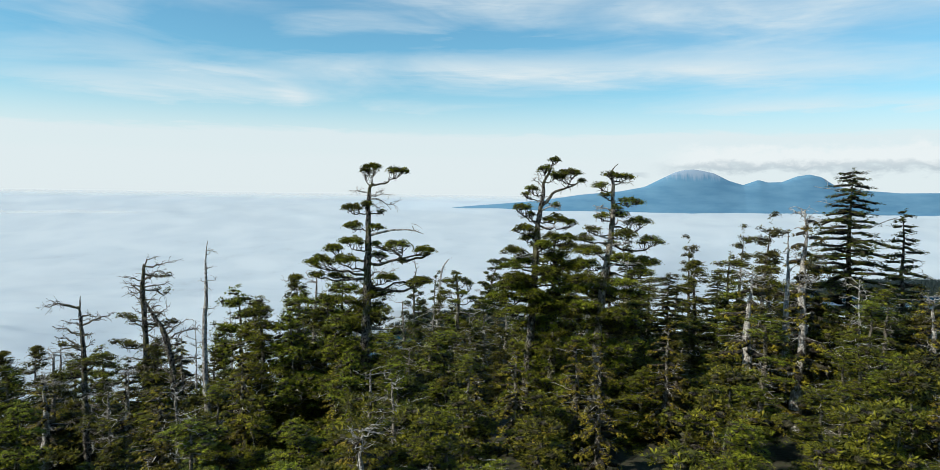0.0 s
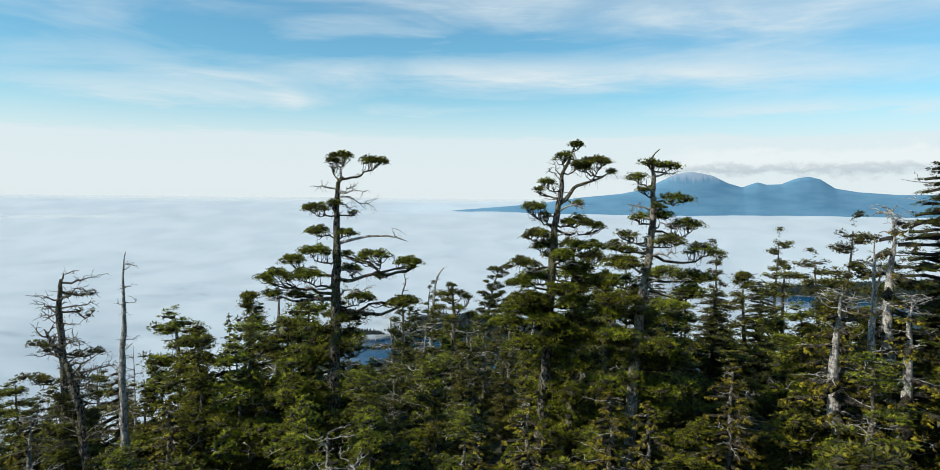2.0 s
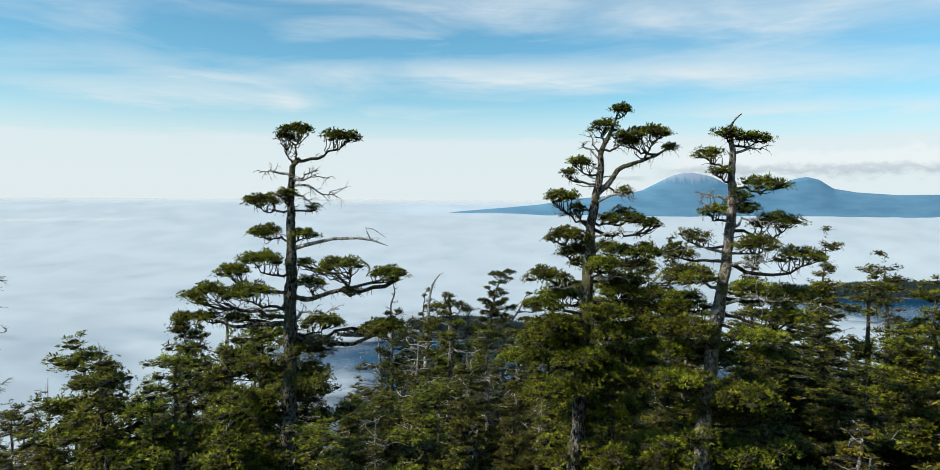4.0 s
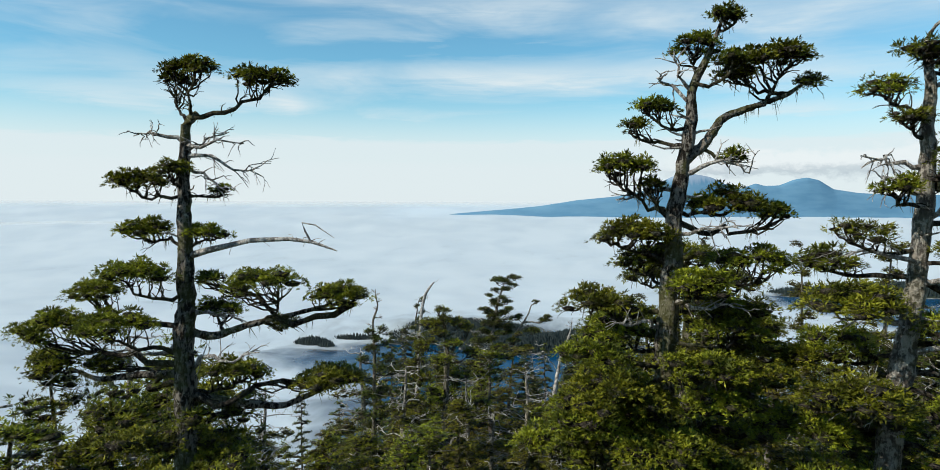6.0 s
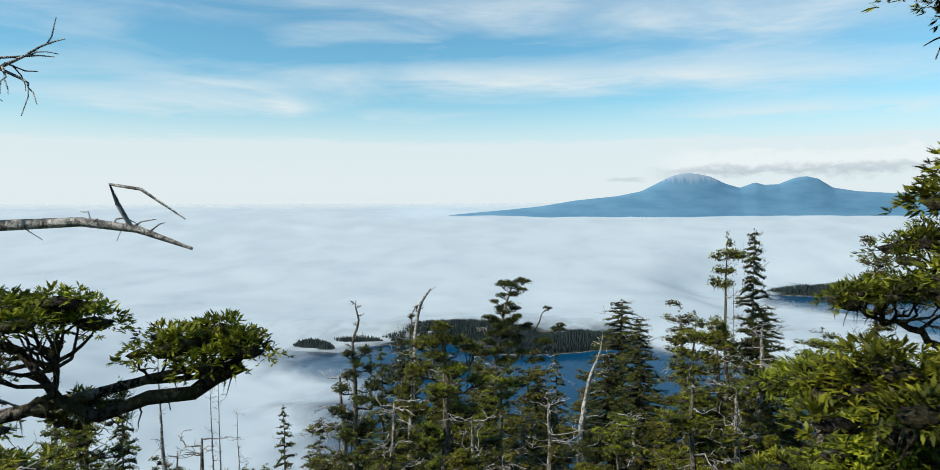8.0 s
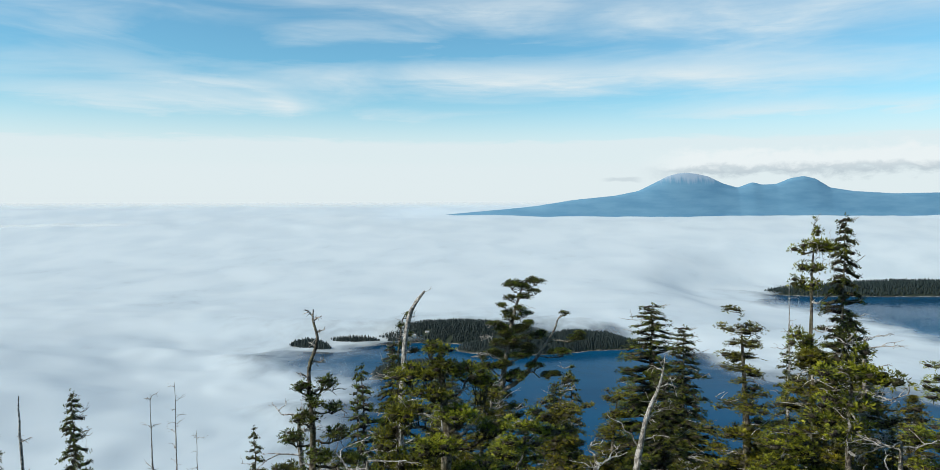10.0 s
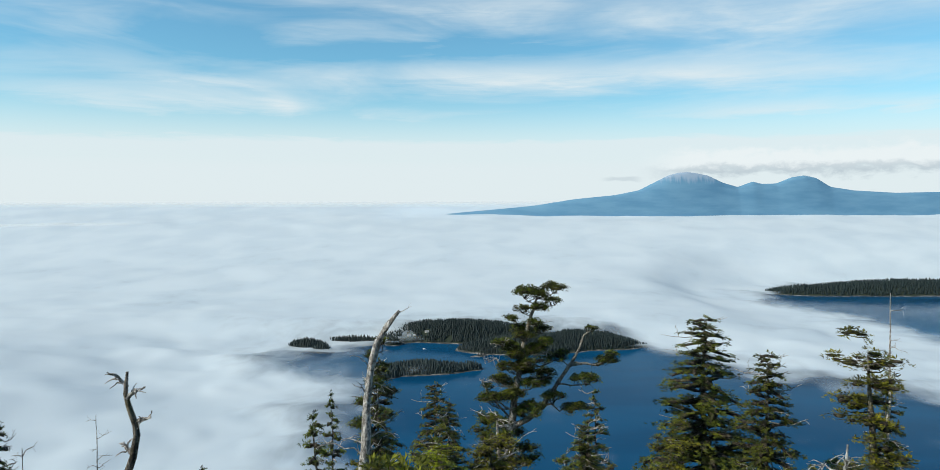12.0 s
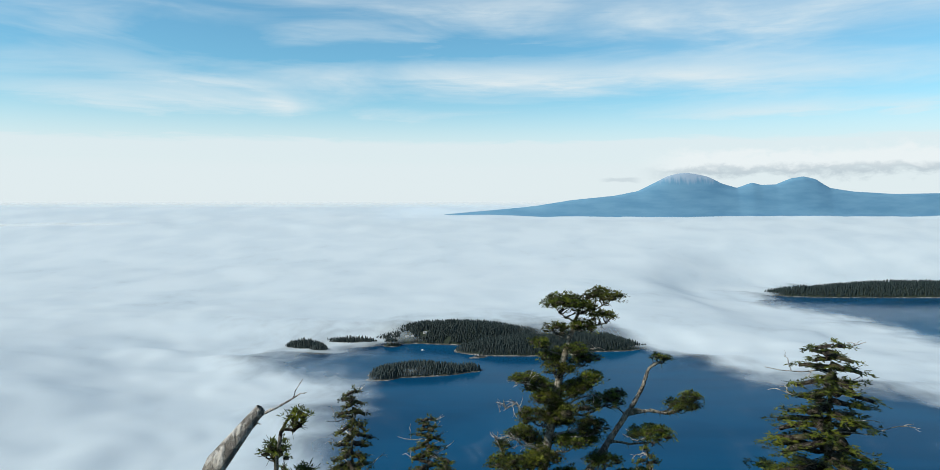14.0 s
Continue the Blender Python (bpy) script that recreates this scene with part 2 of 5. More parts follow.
# ---------------------------------------------------------------- mesh tools
def mesh_object(name, verts, faces, mat, parent=None, label="", smooth=False):
    """One mesh object of vertices (n x 3) and faces (one array of triangles or quads, or a list of both)."""
    me = bpy.data.meshes.new(name)
    groups = [np.asarray(f, dtype=np.int64) for f in (faces if isinstance(faces, list) else [faces]) if len(f)]
    verts = np.asarray(verts, float)
    me.vertices.add(len(verts))
    me.vertices.foreach_set("co", verts.ravel())
    loops = np.concatenate([g.ravel() for g in groups])
    sizes = np.concatenate([np.full(len(g), g.shape[1]) for g in groups])
    me.loops.add(len(loops))
    me.loops.foreach_set("vertex_index", loops)
    me.polygons.add(len(sizes))
    me.polygons.foreach_set("loop_start", np.r_[0, np.cumsum(sizes)[:-1]])
    me.polygons.foreach_set("loop_total", sizes)
    if smooth:
        me.polygons.foreach_set("use_smooth", np.ones(len(sizes), bool))
    me.update(calc_edges=True)
    me.materials.append(mat)
    ob = new(name, me)
    if parent is not None:
        ob.parent = parent
    if label:
        tagged(ob, label)
    return ob


class Heap:
    """Gathers pieces of one mesh."""

    def __init__(self):
        self.v, self.q, self.t, self.n = [], [], [], 0

    def add(self, v, f):
        v, f = np.asarray(v, float), np.asarray(f, int)
        (self.q if f.shape[1] == 4 else self.t).append(f + self.n)
        self.v.append(v)
        self.n += len(v)

    def make(self, name, mat, parent=None, label="", smooth=False):
        if not self.n:
            return None
        return mesh_object(name, np.concatenate(self.v), [np.concatenate(x) for x in (self.q, self.t) if x], mat, parent, label, smooth)


def tube(points, radii, sides=7, rough=0.0, rng=None):
    """A tapering, slightly knobbly tube along points."""
    p, r = np.asarray(points, float), np.asarray(radii, float)
    d = np.gradient(p, axis=0)
    d /= np.linalg.norm(d, axis=1)[:, None] + 1e-9
    ref = np.where(np.abs(d[:, 2:3]) > 0.85, [[0.0, 1.0, 0.0]], [[0.0, 0.0, 1.0]])
    u = np.cross(d, ref)
    u /= np.linalg.norm(u, axis=1)[:, None] + 1e-9
    w = np.cross(d, u)
    a = np.linspace(0, 2 * np.pi, sides, endpoint=False)
    rr = r[:, None] * np.ones(sides)
    if rough and rng is not None:
        rr = rr * (1 + rough * rng.standard_normal(rr.shape))
    v = p[:, None] + rr[..., None] * (np.cos(a)[None, :, None] * u[:, None] + np.sin(a)[None, :, None] * w[:, None])
    k, j = np.meshgrid(np.arange(len(p) - 1), np.arange(sides), indexing="ij")
    a0, a1 = k * sides + j, k * sides + (j + 1) % sides
    return v.reshape(-1, 3), np.stack([a0, a1, a1 + sides, a0 + sides], -1).reshape(-1, 4)


def bend(start, tip, sag, wobble, rng, n=9):
    """A limb's line from start to tip: it dips in the middle by sag and wanders."""
    s = np.linspace(0, 1, n)[:, None]
    start, tip = np.asarray(start, float), np.asarray(tip, float)
    p = start + s * (tip - start)
    p[:, 2] -= sag * np.sin(np.pi * s[:, 0]) ** 1.2
    size = np.linalg.norm(tip - start)
    kink = np.cumsum(rng.standard_normal((n, 3)), 0) * wobble * size * np.sqrt(1 / n)
    kink -= s * kink[-1]
    kink[0] = 0
    return p + kink * np.sin(np.pi * s) ** 0.5


def along(p, s):
    """Points at the fractions s of a line, and the line's direction there."""
    n = len(p) - 1
    x = np.clip(np.asarray(s) * n, 0, n - 1e-6)
    k = x.astype(int)
    f = (x - k)[:, None]
    d = p[k + 1] - p[k]
    return p[k] * (1 - f) + p[k + 1] * f, d / (np.linalg.norm(d, axis=1)[:, None] + 1e-9)


def blades(pos, way, size, narrow, rng, level=0.0):
    """Slender three-cornered needle sprays at pos that point along way; level: how flat they lie (0 to 1)."""
    n = len(pos)
    way = way / (np.linalg.norm(way, axis=1)[:, None] + 1e-9)
    ref = rng.standard_normal((n, 3)) * (1.05 - level) + np.array([0, 0, 2.0]) * level
    side = np.cross(way, ref)
    side /= np.linalg.norm(side, axis=1)[:, None] + 1e-9
    L = size[:, None]
    v = np.stack([pos + side * L * narrow, pos + way * L, pos - side * L * narrow], 1)
    return v.reshape(-1, 3), np.arange(3 * n).reshape(-1, 3)


def fans(heap, pos, way, size, petals, rng, spread=0.8, narrow=0.2, flat=0.5, fine=False):
    """Tufts of needles: each a handful of short slender sprays that share one root (fine: whole lances, else halves)."""
    n = len(pos)
    if not n:
        return
    d = way[:, None] + rng.standard_normal((n, petals, 3)) * np.array([spread, spread, spread * flat])
    d /= np.linalg.norm(d, axis=2)[..., None] + 1e-9
    side = np.cross(d, np.array([0, 0, 1.0]) + rng.standard_normal((n, petals, 3)) * 0.45)
    side /= np.linalg.norm(side, axis=2)[..., None] + 1e-9
    L = (size[:, None] * rng.uniform(0.55, 1.2, (n, petals)))[..., None]
    root = pos[:, None]
    corners = [root + d * L * 0.55 + side * L * narrow, root + d * L]
    if fine:
        corners.append(root + d * L * 0.55 - side * L * narrow)
    m = len(corners)
    v = np.concatenate([root, np.stack(corners, 2).reshape(n, petals * m, 3)], 1)
    k = np.arange(n)[:, None] * (m * petals + 1)
    q = 1 + m * np.arange(petals)[None]
    heap.add(v.reshape(-1, 3), np.stack([k + 0 * q] + [k + q + c for c in range(m)], -1).reshape(-1, m + 1))


def spray_pad(heap, line, f0, width, rng, size=0.13, density=1.0, droop=0.0, dome=0.3, up=0.15, narrow=0.24, inner=None):
    """A layered bough: side twigs along the outer part of a limb, set with small tufts of needles."""
    length = np.linalg.norm(np.diff(line, axis=0), axis=1).sum()
    run = length * (1 - f0) + width * 0.6
    count = max(4, int(run / (0.5 * size + 0.035) * 1.1 * density))
    s = f0 + (1 - f0) * rng.random(count) ** 0.85
    root, d = along(line, s)
    flat_d = d * [1, 1, 0.25]
    lat = np.cross(flat_d, [0, 0, 1.0])
    lat /= np.linalg.norm(lat, axis=1)[:, None] + 1e-9
    sign = rng.choice([-1.0, 1.0], count)[:, None]
    out = lat * sign * rng.uniform(0.4, 1.0, (count, 1)) + flat_d * rng.uniform(0.1, 0.9, (count, 1)) + rng.standard_normal((count, 3)) * [0.15, 0.15, 0.08]
    out /= np.linalg.norm(out, axis=1)[:, None]
    # clumped outline: the reach of the twigs waxes and wanes along the limb
    wave = 0.72 + 0.28 * np.sin(s * rng.uniform(14, 22) + rng.uniform(0, 6)) * np.sin(s * rng.uniform(5, 9) + rng.uniform(0, 6))
    reach = width * 0.85 * wave * rng.uniform(0.5, 1.0, count) * (0.5 + 0.5 * np.sin(np.pi * np.clip((s - f0) / (1 - f0 + 1e-6), 0.08, 0.92)))
    end = root + out * reach[:, None]
    end[:, 2] += rng.uniform(-0.15, 0.3, count) * dome - droop * reach
    per = np.maximum(2, (reach / (size * 0.55) * density).astype(int))
    idx = np.repeat(np.arange(count), per)
    u = rng.random(len(idx)) ** 0.6
    pos = root[idx] + (end - root)[idx] * u[:, None] + rng.standard_normal((len(idx), 3)) * [0.3 * size, 0.3 * size, 0.15 * size]
    knob = 0.55 + 0.45 * np.sin(pos[:, 0] * 9.0 + s[idx] * 5) * np.sin(pos[:, 1] * 9.0 + 1.3)
    pos[:, 2] += dome * (1 - u * u) * knob * rng.random(len(idx)) ** 0.6
    way = out[idx] * 0.9 + np.array([0, 0, up - droop])
    fans(heap, pos, way, size * rng.uniform(0.75, 1.25, len(pos)), 6, rng, 0.65, narrow, 0.45)
    if inner is not None:  # dark strip added under the live sprays for inner shade
        p, _ = along(line, np.linspace(max(f0, 0.12), 0.85, 5))
        w = width * 0.30 * np.array([0.7, 1.0, 1.0, 0.8, 0.35])
        side = lat[0]
        rib = [p + side * w[:, None] - [0, 0, 0.05 + 0.2 * droop * width], p + [0, 0, dome * 0.3], p - side * w[:, None] - [0, 0, 0.05 + 0.2 * droop * width], p - [0, 0, 0.10]]
        k, c = np.meshgrid(np.arange(4), np.arange(4), indexing="ij")
        a, b = k * 4 + c, k * 4 + (c + 1) % 4
        inner.add(np.stack(rib, 1).reshape(-1, 3), np.stack([a, b, b + 4, a + 4], -1).reshape(-1, 4))


def cushion(heap, centre, radius, dome, rng, size, density=1.0, droop=0.0, narrow=0.2, inner=None, petals=5):
    """A level cushion of needles: a dark core added to give inner shade, thickly set with small tufts, ragged at the
    rim.
    """
    ph = rng.uniform(0, 6.28, 4)
    stretch = rng.uniform(0.8, 1.3)
    wide = np.array([radius * stretch, radius / stretch])

    def rim(t):
        return 1 + 0.20 * np.sin(3 * t + ph[0]) + 0.15 * np.sin(5 * t + ph[1]) + 0.10 * np.sin(9 * t + ph[2])

    def top(r, t):
        return dome * (1 - r ** 2.4) * (0.78 + 0.22 * np.sin(r * 9 + ph[3]) * np.sin(4 * t + ph[0])) - (0.14 + droop) * radius * r ** 3

    # the added dark core: a lens of six sides that keeps light out
    m6 = 6
    ts = np.linspace(0, 2 * np.pi, m6, endpoint=False)
    v = [np.array([[0, 0, dome * 0.5]])]
    for r, lift in ((0.55, 1), (0.3, -1)):
        k = r * rim(ts)
        z = top(np.full(m6, r), ts) * 0.5 - 0.01 if lift > 0 else np.full(m6, -0.12 * dome - 0.01)
        v.append(np.stack([np.cos(ts) * k * wide[0], np.sin(ts) * k * wide[1], z], 1))
    i = np.arange(m6)
    j = (i + 1) % m6
    f = [np.stack([0 * i, 1 + i, 1 + j], 1), np.stack([1 + i, 1 + m6 + i, 1 + m6 + j], 1), np.stack([1 + i, 1 + m6 + j, 1 + j], 1)]
    if inner is not None:
        inner.add(np.concatenate(v) + centre, np.concatenate(f))
    # the tufts, thick on the top and round the rim, few beneath
    n = max(9, int(density * math.pi * radius * radius / (0.62 * size) ** 2))
    t = rng.uniform(0, 2 * np.pi, n)
    r = rng.random(n) ** 0.5
    u = np.stack([np.cos(t), np.sin(t), 0 * t], 1)
    pos = np.asarray(centre) + u * (r * rim(t))[:, None] * [wide[0], wide[1], 0]
    under = rng.random(n) < 0.10
    pos[:, 2] += np.where(under, -0.2 * dome * rng.random(n), top(r, t) * rng.uniform(0.8, 1.1, n))
    way = u * (0.25 + 0.75 * r)[:, None] + np.stack([0 * t, 0 * t, np.where(under, -0.3, 0.62 - 0.62 * r ** 2 - droop)], 1)
    fans(heap, pos, way, size * rng.uniform(0.75, 1.25, n) * (1.12 - 0.35 * r), petals, rng, 0.55, narrow, 0.6, petals > 6)


def bough_pad(heap, line, f0, width, rng, size, density=1.0, droop=0.05, dome=0.26, twigs=None, narrow=0.22, inner=None, pad=1.0):
    """Cushions of needles held level round the outer part of a limb, on short side twigs."""
    length = np.linalg.norm(np.diff(line, axis=0), axis=1).sum() * (1 - f0)
    count = max(3, int((length * 0.85 + 0.3) * (width + 0.35) * 4.6 / pad ** 1.3))
    lift = line[-1, 2]
    for k in range(count):
        s = min(1.0, f0 + (1 - f0) * (k + rng.uniform(0.3, 1.1)) / count)
        q, d = along(line, [s])
        lat = np.cross(d[0], [0, 0, 1.0])
        lat /= np.linalg.norm(lat) + 1e-9
        off = rng.uniform(-1, 1) * width * 0.58 * (1.0 - 0.4 * abs(2 * (s - f0) / (1 - f0 + 1e-6) - 1))
        c = q[0] + lat * off
        c[2] = c[2] * 0.72 + max(lift, c[2]) * 0.28 + rng.uniform(-0.08, 0.20) * min(1.0, width)
        radius = (0.15 + 0.155 * min(width, 1.4)) * rng.uniform(0.6, 1.4) * pad
        if twigs is not None and (abs(off) > 0.1 or c[2] - q[0][2] > 0.1):
            twigs.add(*tube([q[0], (q[0] + c) / 2 - [0, 0, 0.05], c], [0.02, 0.014, 0.007], 4))
        cushion(heap, c, radius, dome * radius / 0.30, rng, size, density, droop, narrow, inner)


def pad_limb(tree, start, centre, half, rng, needle, size, radius, moss, bare_wood=None):
    """A limb as a part that carries one flat-topped pad of needles, made of lobes of uneven height on forking twigs."""
    start, centre = np.asarray(start, float), np.asarray(centre, float)
    out = (centre - start) * [1, 1, 0]
    out /= np.linalg.norm(out) + 1e-9
    span = np.linalg.norm(centre - start)
    line = bend(start, centre + out * half * 0.5 - [0, 0, 0.08], 0.10 * span, 0.13, rng, 10)
    wood, twigs, leaf, heart, hang = Heap(), Heap(), Heap(), Heap(), Heap()
    wood.add(*tube(line, np.linspace(radius, radius * 0.3, len(line)), 7, 0.10, rng))
    for k in range(int(5 + 15 * half)):
        a, q = k * 2.4 + rng.uniform(-0.5, 0.5), math.sqrt((k + 0.5) / (5 + 15 * half))
        lobe = rng.uniform(0.26, 0.50) * (0.18 + 0.62 * half)
        c = centre + [q * (half - lobe * 0.6) * math.cos(a), q * (half - lobe * 0.6) * 0.85 * math.sin(a), half * (0.14 - 0.26 * q * q) + rng.uniform(-0.16, 0.14) * (0.25 + 0.5 * half)]
        root = along(line, [np.clip((c - start) @ (centre - start) / (span * span + 1e-6) * 0.8 - rng.uniform(0.02, 0.15), 0.1, 0.97)])[0][0]
        w = bend(root, c - [0, 0, 0.03], 0.10 * np.linalg.norm(c - root), 0.15, rng, 5)
        twigs.add(*tube(w, np.linspace(0.019, 0.008, 5), 4))
        twig_fan(twigs, w, rng, 2, 0.25, 0.008)
        cushion(leaf, c, lobe, 0.62 * lobe, rng, size, 1.0, 0.08, 0.13 if size < 0.085 else 0.2, heart, 7 if size < 0.085 else 6)
    twig_fan(twigs, line, rng, int(2 + span * 2.5), 0.35)
    if moss:
        lichen_strands(hang, line, rng, int(moss * span * 9), 0.24)
    ob = wood.make("limb", bare_wood or LIMB, tree, smooth=True)
    joined(twigs, "twig", LIMB, ob)
    joined(leaf, "foliage", needle, ob)
    joined(heart, "shade_core", LIMB, ob)
    joined(hang, "lichen", LICHEN, ob)
    return ob


def lichen_strands(heap, line, rng, count, length):
    root, _ = along(line, rng.random(count))
    way = np.tile([0.0, 0.0, -1.0], (count, 1)) + rng.standard_normal((count, 3)) * 0.16
    root = np.repeat(root, 4, 0) + rng.standard_normal((4 * count, 3)) * 0.02
    way = np.repeat(way, 4, 0) + rng.standard_normal((4 * count, 3)) * 0.14
    heap.add(*blades(root, way, np.repeat(length * rng.uniform(0.15, 1.0, count) ** 1.5, 4) * rng.uniform(0.5, 1.2, 4 * count), 0.035, rng))


def twig_fan(heap, line, rng, count, reach, radius=0.012):
    """Bare crooked twigs that leave a dead limb."""
    for s in rng.uniform(0.25, 1.0, count):
        root, d = along(line, [s])
        w = d[0] * 0.6 + rng.standard_normal(3) * [0.7, 0.7, 0.55]
        w /= np.linalg.norm(w)
        L = reach * rng.uniform(0.35, 1.0)
        p = bend(root[0], root[0] + w * L, -0.1 * L, 0.16, rng, 5)
        heap.add(*tube(p, np.linspace(radius, radius * 0.3, 5), 4))
        if L > 0.3:
            q = along(p, [0.6])[0][0]
            w2 = w + rng.standard_normal(3) * 0.7
            heap.add(*tube(bend(q, q + w2 / np.linalg.norm(w2) * L * 0.45, 0, 0.15, rng, 4), np.linspace(radius * 0.6, radius * 0.25, 4), 3))


# ---------------------------------------------------------------- hillside
def ground_z(x, y):
    """The wooded shoulder: it dips gently ahead, falls off to one side, then drops steeply to the sea."""
    # the steep rise below y = -10 is unseen, added to block low sky light
    fall = np.interp(y, [-500, -300, -150, -50, -10, 30, 45, 62, 82, 96, 112, 200, 900], [640, 572, 500, 449, 431.5, 427.9, 424.5, 420.5, 415.0, 405.0, 392.0, 315.0, -60.0])
    side = np.clip(0.11 * x, -5, 5) - np.maximum(0, np.abs(x) - 70) * 0.55
    return fall + side + np.clip(0.34 * (x + 2), -13, 0) * np.clip((y - 38) / 30, 0, 1)


def build_ground():
    xs, ys = np.unique(np.r_[np.linspace(-700, 700, 41), np.linspace(-80, 80, 81)]), np.unique(np.r_[np.linspace(-500, 900, 61), np.linspace(-30, 130, 81)])
    X, Y = np.meshgrid(xs, ys)
    Z = ground_z(X, Y)
    Z = Z + np.array([noise.fractal((x * 0.12, y * 0.12, 0), 1.0, 2.0, 4) for x, y in zip(X.ravel(), Y.ravel())]).reshape(X.shape) * 0.6
    Z = np.maximum(Z, -40)
    nx = len(xs)
    i, j = np.meshgrid(np.arange(len(ys) - 1), np.arange(nx - 1), indexing="ij")
    a = i * nx + j
    ob = mesh_object("ground", np.stack([X, Y, Z], -1).reshape(-1, 3), np.stack([a, a + 1, a + nx + 1, a + nx], -1).reshape(-1, 4), SOIL, smooth=True)
    tagged(ob, "dark mossy forest floor on a steep hillside", "ground", kind="structure")


def ring_grid(r0, r1, nr, front, back):
    """Radii and bearings of a round sheet, finer ahead."""
    r = np.geomspace(r0, r1, nr)
    half = radians(46)
    th = np.unique(np.r_[np.linspace(-half, half, front), np.linspace(half, 2 * np.pi - half, back)])[:-1]
    R, T = np.meshgrid(r, th, indexing="ij")
    i, j = np.meshgrid(np.arange(nr - 1), np.arange(len(th)), indexing="ij")
    n = len(th)
    j2 = (j + 1) % n
    return R * np.sin(T), R * np.cos(T), np.stack([i * n + j, i * n + j2, (i + 1) * n + j2, (i + 1) * n + j], -1).reshape(-1, 4)


def build_water():
    X, Y, F = ring_grid(5, 7400, 40, 40, 40)
    ob = mesh_object("water", np.stack([X, Y, 0 * X], -1).reshape(-1, 3), F[:, ::-1], WATER, smooth=True)
    tagged(ob, "calm deep-blue sea under broken fog", "water", kind="structure")


def smooth_step(a, b, x):
    t = np.clip((x - a) / (b - a), 0, 1)
    return t * t * (3 - 2 * t)


def soft_min(a, b, k):
    """The smaller of two, rounded where they meet."""
    return np.minimum(a, b) - k * np.log1p(np.exp(-np.abs(a - b) / k)) + k * 0.2


def clear_of_fog(x, y):
    """Above 0 in the two gaps of the fog, in metres from their edge."""
    far = np.interp(x, [-600, -430, -310, -150, 180, 400, 530, 613, 680, 806, 903, 1200], [1990, 2040, 2080, 2150, 2170, 2060, 1930, 1760, 1620, 1520, 1430, 1280])
    left = np.interp(y, [500, 970, 1125, 1286, 1500, 1776, 2000], [-230, -275, -270, -260, -370, -530, -560])
    one = soft_min((far - y) * 0.9 + 30, x - left, 70.0)
    west = np.interp(y, [1700, 2007, 2466, 2699, 3085, 3400], [1600, 1420, 1370, 1290, 1360, 1700])
    two = soft_min(soft_min(x - west, (3215 - y) * 0.8 + 30, 70.0), y - 1500, 70.0)
    return -soft_min(-one, -two, 110.0)


def fog_rise(r):
    return np.interp(r, [0, 2300, 2800, 3300, 3700, 4000, 4300, 4520, 4700, 4950, 5300], [0, 0, 12, 66, 140, 200, 254, 280, 318, 358, 385])


def build_fog():
    """One billowing sheet of fog, thin and ragged towards its gaps."""
    X, Y, F = ring_grid(420, 7400, 230, 300, 40)
    D = np.maximum(Y, np.hypot(X, Y) * 0.69)
    flatten = 1 / (1 + (D / 2500) ** 5)

    def field(fx, fy, z, octaves):
        return np.array([noise.fractal((x * fx, y * fy, z), 1.0, 2.0, octaves) for x, y in zip(X.ravel(), Y.ravel())]).reshape(X.shape)

    small, mid, large = field(0.0062, 0.0075, 3, 2), field(0.0030, 0.0042, 5, 3), field(0.0012, 0.0017, 9, 3)
    clear = clear_of_fog(X, Y)
    edge = clear + mid * 120 + large * 60 + small * 45
    # it sinks to the water at the gaps, but lies high behind the wooded island
    over = smooth_step(2040, 2200, Y) * smooth_step(1000, 700, X)
    sink = smooth_step(-800, -180, clear + mid * 20) * smooth_step(3750, 3250, Y) * (1 - 0.85 * over)
    Z = 54 + fog_rise(D) + (small * 4 + mid * 15 + large * 22) * flatten * (1 - 0.6 * sink) + mid * 9 * smooth_step(3800, 4150, D) * smooth_step(4700, 4350, D)
    Z += (10 + np.maximum(0, small * 0.5 + mid + 0.2) * 16 - Z) * sink
    west = smooth_step(-100, -300, X)  # softer on this side
    cover = 1 - smooth_step(0, 1, (edge + 170 + 110 * west) / (320 + 330 * west))
    wisps = smooth_step(-0.15, 0.7, large * 0.8 + mid * 0.7) * smooth_step(1230, 880, Y) * 0.62
    cover = np.maximum(cover, wisps)
    cover = np.maximum(cover, smooth_step(3220, 3400, Y)) * smooth_step(5150, 4560, D)
    cover *= 1 - 0.5 * np.exp(-((D - 4150) / 50) ** 2) * smooth_step(-1750, -2300, X)  # a far streak of open water
    ob = mesh_object("fog_sheet", np.stack([X, Y, Z], -1).reshape(-1, 3), F[:, ::-1], FOG, smooth=True)
    at = ob.data.attributes.new("cover", "FLOAT", "POINT")
    at.data.foreach_set("value", cover.ravel().astype(np.float32))
    tagged(ob, "sheet of soft white sea fog over the water", "fog", kind="stuff")


# ---------------------------------------------------------------- islands and volcano
def blob(x, y, cx, cy, rx, ry, turn, h):
    c, s = math.cos(radians(turn)), math.sin(radians(turn))
    u, v = (x - cx) * c + (y - cy) * s, -(x - cx) * s + (y - cy) * c
    return h * (1 - (u / rx) ** 2 - (v / ry) ** 2)


